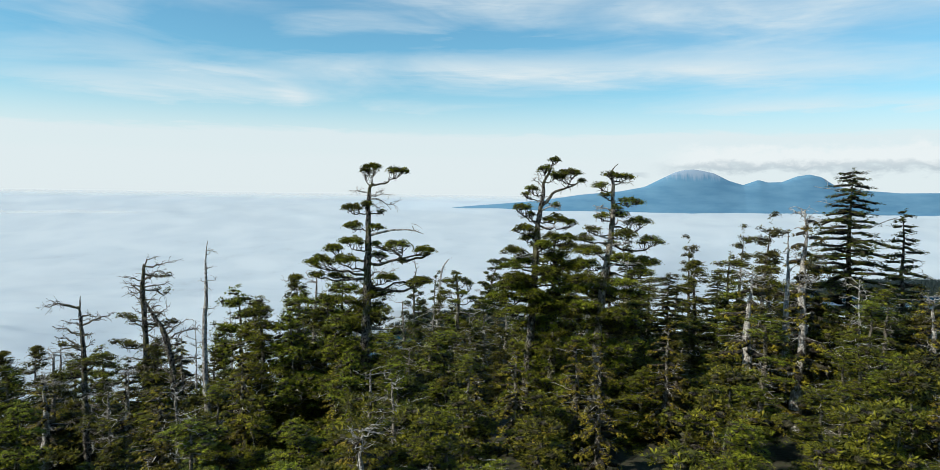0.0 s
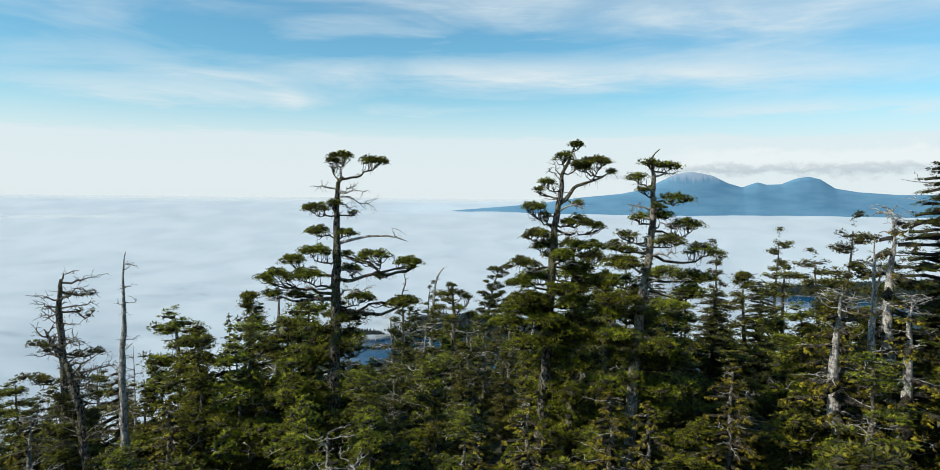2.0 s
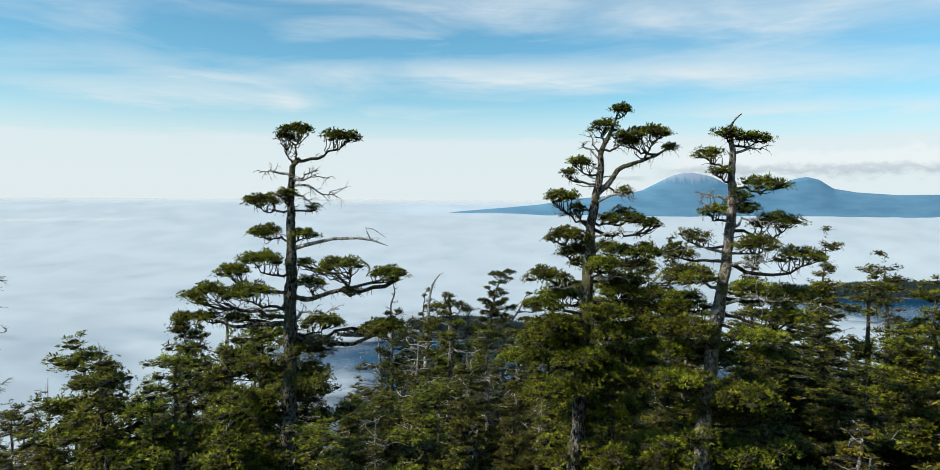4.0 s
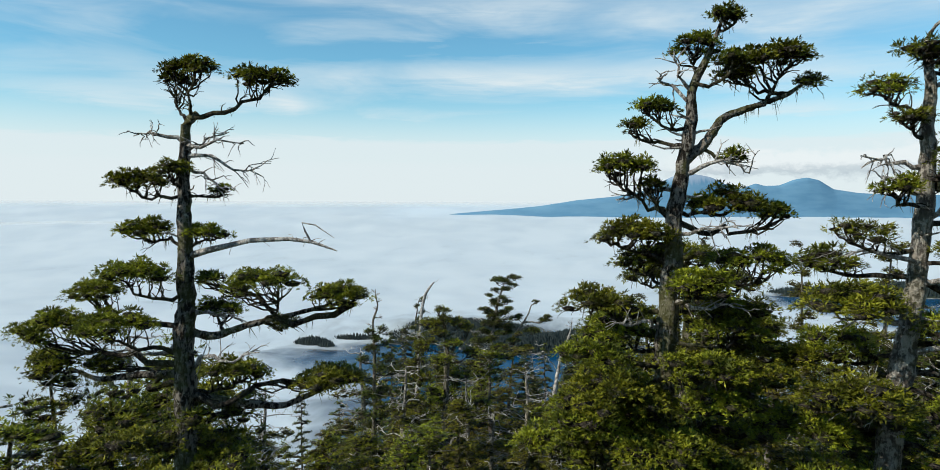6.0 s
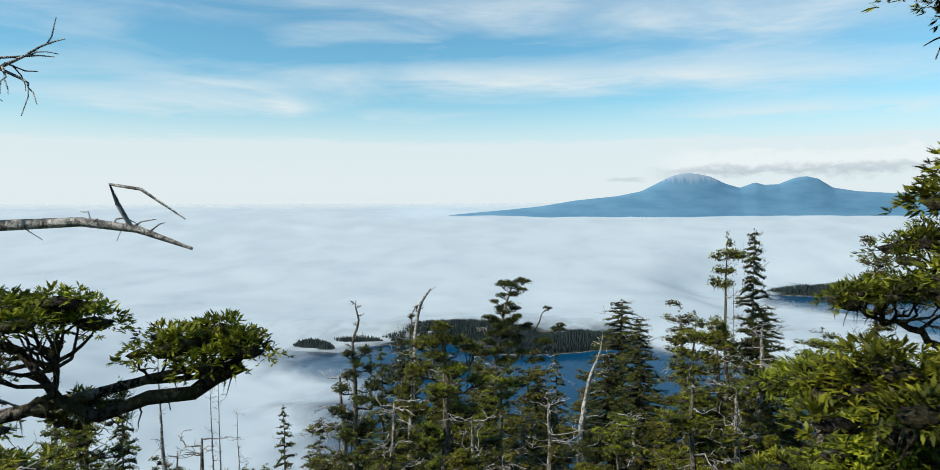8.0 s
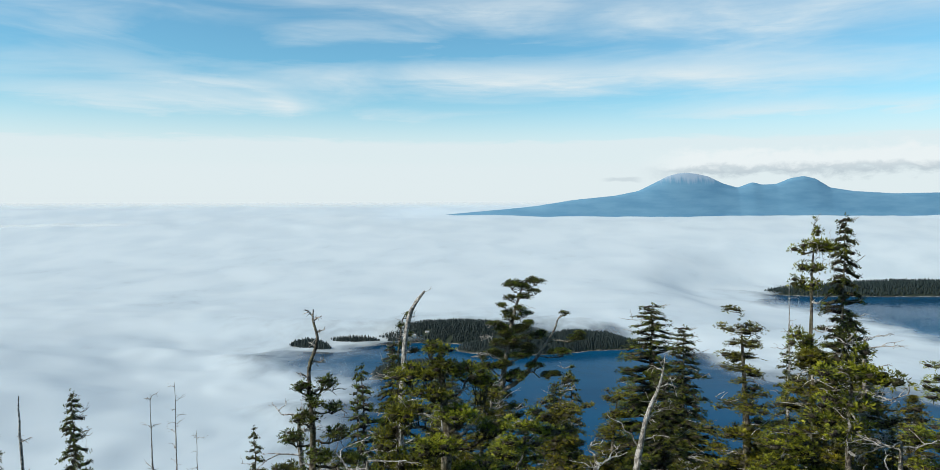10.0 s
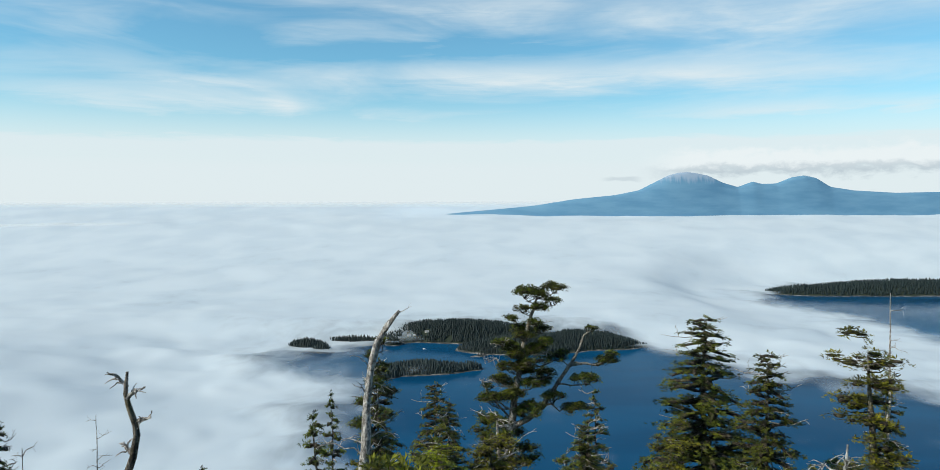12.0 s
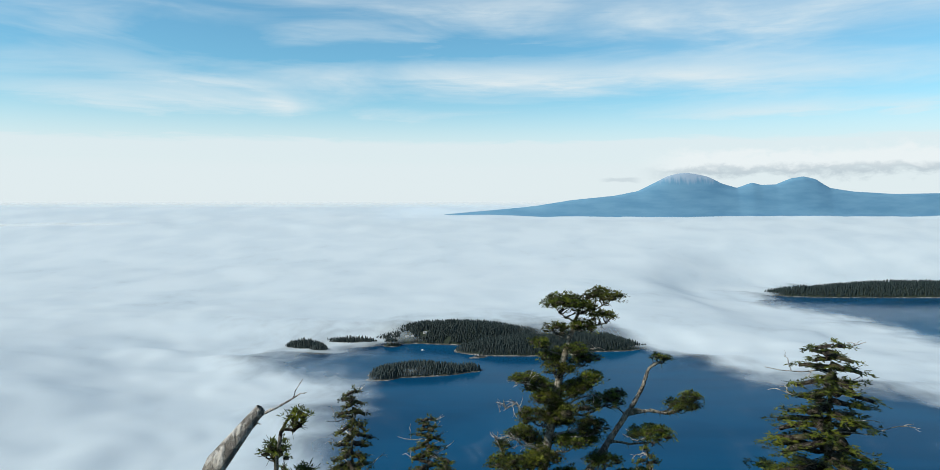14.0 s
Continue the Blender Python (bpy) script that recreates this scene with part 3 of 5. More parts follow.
def lone_conifer(h, rng):
    """A far spruce of a few jagged tiers."""
    v, f = [], []
    r = h * rng.uniform(0.19, 0.27)
    for z0, z1, rr in ((0.08, 0.55, 1.0), (0.34, 0.8, 0.72), (0.6, 1.0, 0.45)):
        b = len(v)
        for a in range(5):
            t = a * 1.2566 + rng.uniform(-0.3, 0.3)
            q = r * rr * rng.uniform(0.7, 1.25)
            v.append((q * math.cos(t), q * math.sin(t), h * (z0 + rng.uniform(-0.04, 0.04))))
        v.append((0, 0, h * z1))
        f += [(b + a, b + (a + 1) % 5, b + 5) for a in range(5)]
    return np.array(v), np.array(f)


def build_island(name, label, lobes, step, gap, seed, tree_h=(8, 17), bare=()):
    rng = np.random.default_rng(seed)
    x0 = min(l[0] - max(l[2], l[3]) for l in lobes) - 20
    x1 = max(l[0] + max(l[2], l[3]) for l in lobes) + 20
    y0 = min(l[1] - max(l[2], l[3]) for l in lobes) - 20
    y1 = max(l[1] + max(l[2], l[3]) for l in lobes) + 20

    def height(x, y):
        z = np.max([blob(x, y, *l) for l in lobes], 0)
        n = np.array([noise.fractal((a * 0.018, b * 0.018, seed), 1.0, 2.0, 4) for a, b in zip(x.ravel(), y.ravel())]).reshape(x.shape)
        return np.where(z > -12, np.sign(z) * np.abs(z) ** 0.92 + n * 4.5, -12)

    xs, ys = np.arange(x0, x1, step), np.arange(y0, y1, step)
    X, Y = np.meshgrid(xs, ys)
    Z = height(X, Y)
    nx = len(xs)
    i, j = np.meshgrid(np.arange(len(ys) - 1), np.arange(nx - 1), indexing="ij")
    a = (i * nx + j).ravel()
    F = np.stack([a, a + 1, a + nx + 1, a + nx], -1)
    F = F[(Z.ravel()[F] > -4).any(1)]
    land = mesh_object(name, np.stack([X, Y, np.maximum(Z, -3)], -1).reshape(-1, 3), F, ISLAND, smooth=True)
    tagged(land, label, "island", kind="structure")
    shapes = [lone_conifer(1.0, rng) for _ in range(6)]
    heap = Heap()
    tx, ty = np.meshgrid(np.arange(x0, x1, gap), np.arange(y0, y1, gap))
    tx, ty = tx.ravel() + rng.uniform(-0.5, 0.5, tx.size) * gap, ty.ravel() + rng.uniform(-0.5, 0.5, ty.size) * gap
    tz = height(tx, ty)
    for x, y, z in zip(tx, ty, tz):
        if z < 2.2 or any(math.hypot(x - bx, (y - by) * 0.8) < br for bx, by, br in bare):
            continue
        v, f = shapes[rng.integers(6)]
        s = rng.uniform(*tree_h) * min(1.0, 0.5 + z / 12)
        heap.add(v * [s * rng.uniform(0.8, 1.3), s, s] + [x, y, z - 0.5], f)
    wood = heap.make(name + "_woods", HAZED_TREE)
    tagged(wood, "dense dark spruce woods covering the island", "woods", kind="stuff")
    return height


def build_boat(x, y):
    ob = tagged(new("boat"), "small white motor boat lying in the bay", "boat")
    ob.location = (x, y, 0)
    L, w = 9.0, 1.5
    ring = [(-L / 2, w), (L * 0.2, w), (L / 2, 0), (L * 0.2, -w), (-L / 2, -w)]
    v = [(a, b * 0.75, -0.3) for a, b in ring] + [(a, b, 1.1) for a, b in ring]
    f = [(k, (k + 1) % 5, (k + 1) % 5 + 5, k + 5) for k in range(5)]
    mesh_object("hull", v, [np.array(f), np.array([[5, 6, 7], [5, 7, 8], [5, 8, 9]])], WHITE, ob)
    c = [(-2.5, -1, 1.1), (1, -1, 1.1), (1, 1, 1.1), (-2.5, 1, 1.1), (-2.2, -0.8, 2.6), (0.4, -0.8, 2.6), (0.4, 0.8, 2.6), (-2.2, 0.8, 2.6)]
    mesh_object("cabin", c, np.array([(0, 1, 5, 4), (1, 2, 6, 5), (2, 3, 7, 6), (3, 0, 4, 7), (4, 5, 6, 7)]), WHITE, ob)


def build_cabin(x, y, z, w, d, h, turn, mat_roof):
    ob = tagged(new("shore_house"), "small pale house with a pitched roof by the shore", "house", group="houses by the bay")
    ob.matrix_basis = pose(x, y, z - 0.6, 0, 0, turn)
    v = [(-w, -d, 0), (w, -d, 0), (w, d, 0), (-w, d, 0), (-w, -d, h), (w, -d, h), (w, d, h), (-w, d, h), (-w, 0, h * 1.6), (w, 0, h * 1.6)]
    mesh_object("wall", v, [np.array([(0, 1, 5, 4), (1, 2, 6, 5), (2, 3, 7, 6), (3, 0, 4, 7)]), np.array([(4, 7, 8), (5, 9, 6)])], WALLS, ob)
    e = 0.5
    r = [(-w - e, -d - e, h - 0.2), (w + e, -d - e, h - 0.2), (w + e, 0, h * 1.6 + 0.1), (-w - e, 0, h * 1.6 + 0.1), (w + e, d + e, h - 0.2), (-w - e, d + e, h - 0.2)]
    mesh_object("roof", r, np.array([(0, 1, 2, 3), (3, 2, 4, 5)]), mat_roof, ob)
    for k in (-0.5, 0.35):
        mesh_object("window", [(w * k, -d - 0.05, h * 0.4), (w * k + 1.2, -d - 0.05, h * 0.4), (w * k + 1.2, -d - 0.05, h * 0.8), (w * k, -d - 0.05, h * 0.8)], np.array([(0, 1, 2, 3)]), DARK, ob)


WHITE, WALLS, ROOF, DARK = plain("white_paint", (0.8, 0.8, 0.78)), plain("pale_boards", (0.45, 0.43, 0.4)), plain("grey_roof", (0.3, 0.31, 0.33)), plain("dark_glass", (0.03, 0.04, 0.05), 0.2)


def volcano_line(x):
    """Height of the far skyline over x: cone, twin domes and a long low apron."""
    px = [-500, -56, 263, 462, 701, 980, 1140, 1239, 1339, 1399, 1459, 1519, 1598, 1698, 1798, 1857, 1897, 1957, 2057, 2157, 2236, 2316, 2416, 2575, 2854, 3126, 3300, 4200]
    pz = [300, 344, 372, 392, 431, 459, 491, 541, 591, 606, 611, 603, 587, 539, 511, 533, 547, 531, 535, 575, 588, 571, 511, 487, 471, 476, 474, 400]
    return np.interp(x, px, pz)


def build_volcano():
    xs, ys = np.linspace(-600, 4000, 460), np.linspace(4330, 4930, 61)
    X, Y = np.meshgrid(xs, ys)
    k = np.hanning(5)
    k /= k.sum()
    line = np.convolve(volcano_line(np.r_[xs[0] - np.arange(2, 0, -1) * 10, xs, xs[-1] + np.arange(1, 3) * 10]), k, "valid")
    depth = np.exp(-(((Y - 4520) / np.where(Y < 4520, 70, 260)) ** 2))
    rough = np.array([noise.ridged_multi_fractal((x * 0.006, y * 0.006, 2), 1.0, 2.0, 5, 1.0, 2.0) for x, y in zip(X.ravel(), Y.ravel())]).reshape(X.shape)
    Z = 250 + (line[None, :] - 250) * depth + (rough - 1.0) * 2 * (1 - depth * 0.95)
    nx = len(xs)
    i, j = np.meshgrid(np.arange(len(ys) - 1), np.arange(nx - 1), indexing="ij")
    a = i * nx + j
    ob = mesh_object("volcano", np.stack([X, Y, Z], -1).reshape(-1, 3), np.stack([a, a + 1, a + nx + 1, a + nx], -1).reshape(-1, 4), HAZED_ROCK, smooth=True)
    tagged(ob, "distant volcanic cone tinted haze blue, with two lower domes", "mountain", kind="structure")


build_ground()
build_water()
build_fog()
build_volcano()
home = build_island("island", "wooded rocky island with a sheltered bay", [
    (-20, 2150, 300, 105, -4, 62), (180, 1985, 215, 85, 6, 40), (330, 2030, 165, 85, 2, 44), (410, 2010, 105, 55, 0, 28), (-185, 2105, 105, 48, 10, 26),
    (-225, 2040, 26, 22, 0, 14), (-345, 2050, 95, 24, -4, 18), (30, 1890, 26, 14, 20, 5), (75, 1925, 60, 18, 10, 9)], 7, 4.9, 3,
    bare=((-185, 2085, 20), (-130, 2095, 15), (-60, 2060, 10)))
build_island("islet", "low wooded islet with a pale rocky shore", [(-120, 1720, 135, 42, 9, 24), (-10, 1745, 45, 22, 5, 10), (-205, 1668, 45, 20, 20, 8)], 5, 4.4, 5)
build_island("islet", "low wooded islet half hidden in fog", [(-470, 1985, 70, 34, -10, 26), (-425, 1950, 42, 20, -20, 14)], 5, 4.8, 7)
build_island("islet", "tiny tree-topped rock off the point", [(517, 1998, 13, 10, 0, 9)], 3, 4.0, 9, tree_h=(7, 11))
build_island("island", "long dark wooded island across the channel", [(2060, 3130, 640, 130, 2, 66), (1600, 3090, 240, 85, -6, 38), (2500, 3170, 420, 150, 0, 80)], 14, 9.5, 11, tree_h=(13, 22))
build_boat(-128, 1976)
for row in ((-182, 2085, 5, 4, 4, 12), (-165, 2092, 4, 3, 3.5, -8), (-205, 2098, 5, 3.5, 4, 30), (-128, 2098, 6, 4, 4, 5)):
    z = float(home(np.array([[row[0]]], float), np.array([[row[1]]], float))[0, 0])
    build_cabin(row[0], row[1], max(z, 1.0), *row[2:], ROOF)


# ---------------------------------------------------------------- trees
def trunk_line(profile, rng, wander=0.03, n=22):
    """A trunk's points and radii from rows of (dx, height, radius)."""
    p = np.array(profile, float)
    h = np.linspace(p[0, 1], p[-1, 1], n)
    x = np.interp(h, p[:, 1], p[:, 0])
    for _ in range(2):  # ease the bends
        x[1:-1] = (x[:-2] + 2 * x[1:-1] + x[2:]) / 4
    line = np.stack([x, np.zeros(n), h], 1)
    w = np.cumsum(rng.standard_normal((n, 2)), 0) * wander
    w -= np.linspace(0, 1, n)[:, None] * w[-1]
    line[:, :2] += w
    lumps = 1 + 0.10 * np.sin(h * 2.3 + rng.uniform(0, 6)) * np.sin(h * 3.9 + rng.uniform(0, 6))
    return line, np.interp(h, p[:, 1], p[:, 2]) * lumps


def joined(heap, name, mat, parent):
    """What is too fine to pick apart: one part of kind stuff."""
    ob = heap.make(name, mat, parent)
    return tagged(ob, kind="stuff") if ob is not None else None


def limb_with_boughs(tree, start, tip, width, rng, needle, size, radius, moss, sag=0.12, bare_wood=None, f0=0.24, droop=0.05, density=1.0, name="limb", dome=0.22):
    """One limb as a part, with its twigs, needles and lichen as parts of it."""
    span = np.linalg.norm(np.subtract(tip, start))
    line = bend(start, tip, sag * span, 0.17, rng)
    wood, twigs, leaf, hang, core_heap = Heap(), Heap(), Heap(), Heap(), Heap()
    wood.add(*tube(line, np.linspace(radius, radius * 0.22, len(line)), 6, 0.10, rng))
    twig_fan(twigs, line, rng, int(5 + span * 6), 0.42 if width else min(0.55, 0.1 + 0.4 * span), 0.014)
    if width:
        bough_pad(leaf, line, f0, width, rng, size, density, droop, dome, twigs, narrow=0.26, inner=core_heap, pad=1.0)
    if moss:
        lichen_strands(hang, line, rng, int(moss * span * 12), 0.26)
    ob = wood.make(name, bare_wood or LIMB, tree, smooth=True)
    joined(twigs, "twig", bare_wood or LIMB, ob)
    joined(leaf, "foliage", needle, ob)
    joined(core_heap, "shade_core", LIMB, ob)
    joined(hang, "lichen", LICHEN, ob)
    return ob


def rugged_tree(name, label, base, profile, rows, seed, needle, low=None, size=0.08, moss=1.0, mat=BARK, group="", more=(), limb_mat=None, dead_mat=None, pads=(), arms=()):
    """An old storm-shaped conifer. rows: attach height, dx, dy, rise, bough width (0: bare). pads: attach height, then dx, dy, height and half width of a pad
    of needles. arms: points, first and last radius and pads of a stem of its own."""
    rng = np.random.default_rng(seed)
    tree = tagged(new(name), label, "tree", group)
    tree.location = base
    line, rad = trunk_line(profile, rng, 0.012, 110)
    wood = Heap()
    v, f = tube(line, rad * 0.86, 18, 0.06, rng)
    wood.add(v, f)
    stubs = Heap()
    for h in rng.uniform(0.3, 0.95, 16):  # broken stubs
        q, _ = along(line, [h])
        a = rng.uniform(0, 6.28)
        w = np.array([math.cos(a), math.sin(a), rng.uniform(-0.2, 0.5)])
        stubs.add(*tube(bend(q[0], q[0] + w * rng.uniform(0.2, 0.6), 0.03, 0.12, rng, 4), np.linspace(0.025, 0.008, 4), 4))
    wood.make("trunk", mat, tree, smooth=True)
    joined(stubs, "branch_stub", DEADWOOD, tree)

    def on_trunk(h):
        return np.array([np.interp(h, line[:, 2], line[:, 0]), np.interp(h, line[:, 2], line[:, 1]), h])

    for hz, dx, dy, rise, w in (*rows, *more):
        s = on_trunk(min(hz, line[-1, 2]))
        dead = w == 0
        reach = math.hypot(dx, dy)
        limb_with_boughs(tree, s, s + [dx, dy, rise], w, rng, needle, size, 0.030 + 0.016 * reach, 0 if dead else moss, bare_wood=(dead_mat or DEADWOOD) if dead else limb_mat, sag=-0.05 if dead else 0.13,
                         name="dead_limb" if dead else "limb")
    def hang_pads(spine, table):
        for hz, dx, dy, h, half in table:
            hz = min(hz, spine[:, 2].max())
            at = np.array([np.interp(hz, spine[:, 2], spine[:, c]) for c in range(3)])
            reach = np.linalg.norm(np.array([dx, dy, h]) - at)
            pad_limb(tree, at, (dx, dy, h), half, rng, needle, size, 0.026 + 0.016 * reach, moss, limb_mat)

    hang_pads(line, pads)
    for points, r0, r1, table in arms:
        p = np.asarray(points, float)
        f = np.linspace(0, len(p) - 1, 6 * len(p))
        spine = np.stack([np.interp(f, np.arange(len(p)), p[:, c]) for c in range(3)], 1)
        spine[1:-1] = (spine[:-2] + spine[1:-1] + spine[2:]) / 3
        stem, hang = Heap(), Heap()
        stem.add(*tube(spine, np.linspace(r0, r1, len(spine)), 9, 0.10, rng))
        arm = stem.make("stem", mat, tree, smooth=True)
        lichen_strands(hang, spine, rng, int(moss * 30), 0.3)
        joined(hang, "lichen", LICHEN, arm)
        hang_pads(spine, table)
    if low:
        h0, h1, n, reach, w, skew = low
        for k in range(n):
            h = h0 + (h1 - h0) * (k + rng.uniform(0.1, 0.9)) / n
            a = k * 2.4 + rng.uniform(-0.5, 0.5)
            if math.sin(a) < -0.72 or (math.sin(a) < -0.3 and k % 2):  # boughs facing the camera are left out so that the trunk shows
                continue
            L = reach * rng.uniform(0.6, 1.15) * (1.1 - 0.55 * ((h - h0) / (h1 - h0)) ** 1.3) * (1 + skew * math.cos(a))
            s = on_trunk(h)
            limb_with_boughs(tree, s, s + [L * math.cos(a), L * math.sin(a), rng.uniform(-0.25, 0.35)], w * rng.uniform(0.8, 1.2), rng, needle, size * 1.15, 0.045, moss * 0.5, f0=0.15)
    return tree


def crown_tree(name, label, h, seed, needle, mat, group="", r0=0.13, start=0.15, reach=1.7, top=0.25, boughs=34, droop=0.15, size=0.20, width=0.75, density=0.8, taper=0.85, hang=0.0, dead_top=0.0, bare_twigs=0, lean=0.0, moss=0, dome=0.16, pads=False):
    """A standing conifer: trunk, boughs, crown of needles, deadwood and lichen as parts."""
    rng = np.random.default_rng(seed)
    tree = tagged(new(name), label, "tree", group)
    line, rad = trunk_line([(0, -0.6, r0 * 1.3), (0.05, h * 0.1, r0), (lean * 0.5, h * 0.6, r0 * 0.55), (lean, h, 0.012)], rng, 0.035)
    wood, limbs, leaf, dead, strands, core = Heap(), Heap(), Heap(), Heap(), Heap(), Heap()
    wood.add(*tube(line[::2], rad[::2], 7, 0.05, rng))
    live_top = h * (1 - dead_top)
    tiers = np.sort(rng.uniform(0, 1, max(3, int(boughs / 3.5)))) * 0.3 + np.linspace(0, 1, max(3, int(boughs / 3.5))) * 0.7
    swell = rng.uniform(0.55, 1.2, len(tiers))
    for k in range(boughs):
        tier = int(rng.integers(len(tiers))) if pads else 0
        u = float(np.clip(tiers[tier] + rng.normal(0, 0.012), 0, 1)) if pads else (k + rng.uniform(0, 0.9)) / boughs
        z = h * start + (live_top - h * start) * u
        L = (top + (reach - top) * (1 - u) ** taper) * (swell[tier] * rng.uniform(0.6, 1.15) if pads else rng.uniform(0.6, 1.12))
        a = k * 2.4 + rng.uniform(-0.6, 0.6)
        c = np.array([np.interp(z, line[:, 2], line[:, 0]), np.interp(z, line[:, 2], line[:, 1]), z])
        tip = c + [L * math.cos(a), L * math.sin(a), L * rng.uniform(-0.1, 0.22) - L * droop]
        limb = bend(c, tip, (0.08 if pads else -0.08) * L, 0.10, rng, 6)
        limbs.add(*tube(limb, np.linspace(0.014 + 0.018 * L, 0.006, 6), 4))
        if pads:
            bough_pad(leaf, limb, 0.08, width * (0.55 + 0.45 * (1 - u)), rng, size, density, 0.12, dome * 1.3, narrow=0.24, inner=core, pad=0.95)
        else:
            spray_pad(leaf, limb, 0.1, width * (0.4 + 0.6 * (1 - u)), rng, size, density, droop + hang, dome * (0.5 + 0.5 * (1 - u)), 0.12 - hang, inner=core)
        if moss:
            lichen_strands(strands, limb, rng, int(moss * L * 8), 0.3)
    if not dead_top:
        tipline = np.array([line[-1] - [0, 0, 0.7], line[-1] - [0, 0, 0.3], line[-1] + [0, 0, 0.05]])
        spray_pad(leaf, tipline, 0.0, 0.3, rng, size * 0.8, density, 0.0, 0.1)
    for k in range(bare_twigs):
        z = h * rng.uniform(0.12, 1.0)
        c = np.array([np.interp(z, line[:, 2], line[:, 0]), np.interp(z, line[:, 2], line[:, 1]), z])
        a, L = rng.uniform(0, 6.28), rng.uniform(0.3, 1.0) * reach * (1.05 - 0.6 * z / h)
        limb = bend(c, c + [L * math.cos(a), L * math.sin(a), L * rng.uniform(-0.15, 0.35)], 0.06 * L, 0.22, rng, 5)
        dead.add(*tube(limb, np.linspace(0.036, 0.010, 5), 3))
        twig_fan(dead, limb, rng, 2, 0.6, 0.016)
    wood.make("trunk", mat, tree, smooth=True)
    joined(limbs, "bough", LIMB, tree)
    joined(leaf, "crown", needle, tree)
    # dark filler added inside the crown to deepen its shade
    joined(core, "shade_core", LIMB, tree)
    joined(dead, "deadwood", DEADWOOD, tree)
    joined(strands, "lichen", LICHEN, tree)
    return tree


def snag(name, label, base, profile, limbs, seed, group="", stubs=10):
    """A dead, weathered trunk. limbs: attach height, dx, dy, rise."""
    rng = np.random.default_rng(seed)
    tree = tagged(new(name), label, "dead tree", group)
    tree.location = base
    line, rad = trunk_line(profile, rng, 0.014, 40)
    wood = Heap()
    wood.add(*tube(line, rad, 12, 0.08, rng))
    wood.make("trunk", DEADWOOD, tree, smooth=True)
    rows = list(limbs)
    for k in range(stubs):
        a, L = rng.uniform(0, 6.28), rng.uniform(0.15, 0.75)
        rows.append((line[-1, 2] * rng.uniform(0.25, 1.0), L * math.cos(a), L * math.sin(a), L * rng.uniform(-0.1, 0.6)))
    for hz, dx, dy, rise in rows:
        s = np.array([np.interp(hz, line[:, 2], line[:, 0]), np.interp(hz, line[:, 2], line[:, 1]), hz])
        L = math.hypot(dx, dy)
        limb = bend(s, s + [dx, dy, rise], -0.08 * L, 0.14, rng, 7)
        heap = Heap()
        heap.add(*tube(limb, np.linspace(0.014 + 0.018 * L, 0.006, 7), 5))
        twig_fan(heap, limb, rng, int(2 + 3 * L), 0.3 + 0.15 * L, 0.010)
        heap.make("dead_branch", DEADWOOD, tree, smooth=True)
    return tree


# --- the great flag-topped hemlock
rugged_tree("hemlock", "tall mossy hemlock with a wind-flagged crown and bare grey limb", (-5.3, 32.9, 427.5),
            [(0, -0.8, 0.42), (0.0, 0.4, 0.32), (0.0, 4, 0.27), (0.07, 8, 0.215), (0.12, 10.5, 0.165), (0.2, 12.3, 0.11), (0.2, 12.75, 0.09), (0.42, 12.88, 0.05)],
            [(12.3, -0.95, 0, 0.15, 0), (12.35, 1.15, -0.2, -0.05, 0), (12.1, 1.25, 0.1, -0.25, 0), (12.2, 0.75, 0.2, 0.35, 0), (11.9, 0.65, 0, -0.45, 0), (9.2, 0.9, 0.5, -0.3, 0), (8.6, -1.6, 0.3, -0.3, 0), (8.2, 1.5, -0.3, 0.3, 0)],
            11, NEEDLE, low=(1.2, 7.3, 22, 2.2, 1.0, -0.1),
            pads=((12.75, 0.36, -0.1, 13.68, 0.55), (12.7, 0.02, 0.1, 13.5, 0.34), (12.8, 1.62, 0, 13.5, 0.60), (11.3, -0.65, 0, 11.62, 0.60), (11.5, 0.12, -0.4, 11.82, 0.38), (11.45, 0.78, 0.1, 11.45, 0.2),
                  (10.4, -0.65, 0.1, 10.75, 0.55), (10.4, 0.57, 0, 10.66, 0.42), (9.5, -0.58, -0.4, 9.95, 0.70), (8.9, -1.65, 0.2, 9.55, 0.55), (8.2, -2.4, 0, 8.85, 0.85), (8.4, -0.95, -0.5, 9.02, 0.75)),
            arms=(([(0.1, 0, 8.8), (0.7, -0.05, 8.72), (1.3, -0.1, 8.95), (2.0, 0, 9.1), (2.8, 0.1, 9.3), (3.3, 0.1, 9.35)], 0.085, 0.02,
                   ((9.0, 1.62, -0.1, 9.78, 0.75), (9.2, 2.95, 0.1, 9.5, 0.60), (8.8, 0.65, 0.3, 9.2, 0.5), (9.7, 0.5, 0.2, 9.8, 0.35), (9.0, 1.9, 0.25, 8.92, 0.33))),
                  ([(0.05, 0, 7.6), (0.9, 0.05, 7.45), (1.9, 0.1, 7.35), (2.5, 0.2, 7.6), (2.9, 0.2, 7.75)], 0.095, 0.03,
                   ((7.5, 2.75, 0.2, 7.85, 0.75), (7.4, 1.1, -0.2, 8.12, 0.6))),
                  ([(0.05, 0, 8.0), (-0.8, 0.1, 7.95), (-1.6, 0.1, 7.85), (-2.2, 0.2, 8.05)], 0.085, 0.03,
                   ((7.9, -1.6, 0.3, 8.1, 0.5), (8.0, -2.5, 0.2, 8.15, 0.45)))))
GREAT = bpy.data.objects["hemlock"]
span = np.array([(0.1, 0, 10.2), (0.55, -0.05, 10.33), (1.4, -0.08, 10.53), (2.1, -0.1, 10.56), (2.55, -0.1, 10.5), (3.0, -0.1, 10.34)])
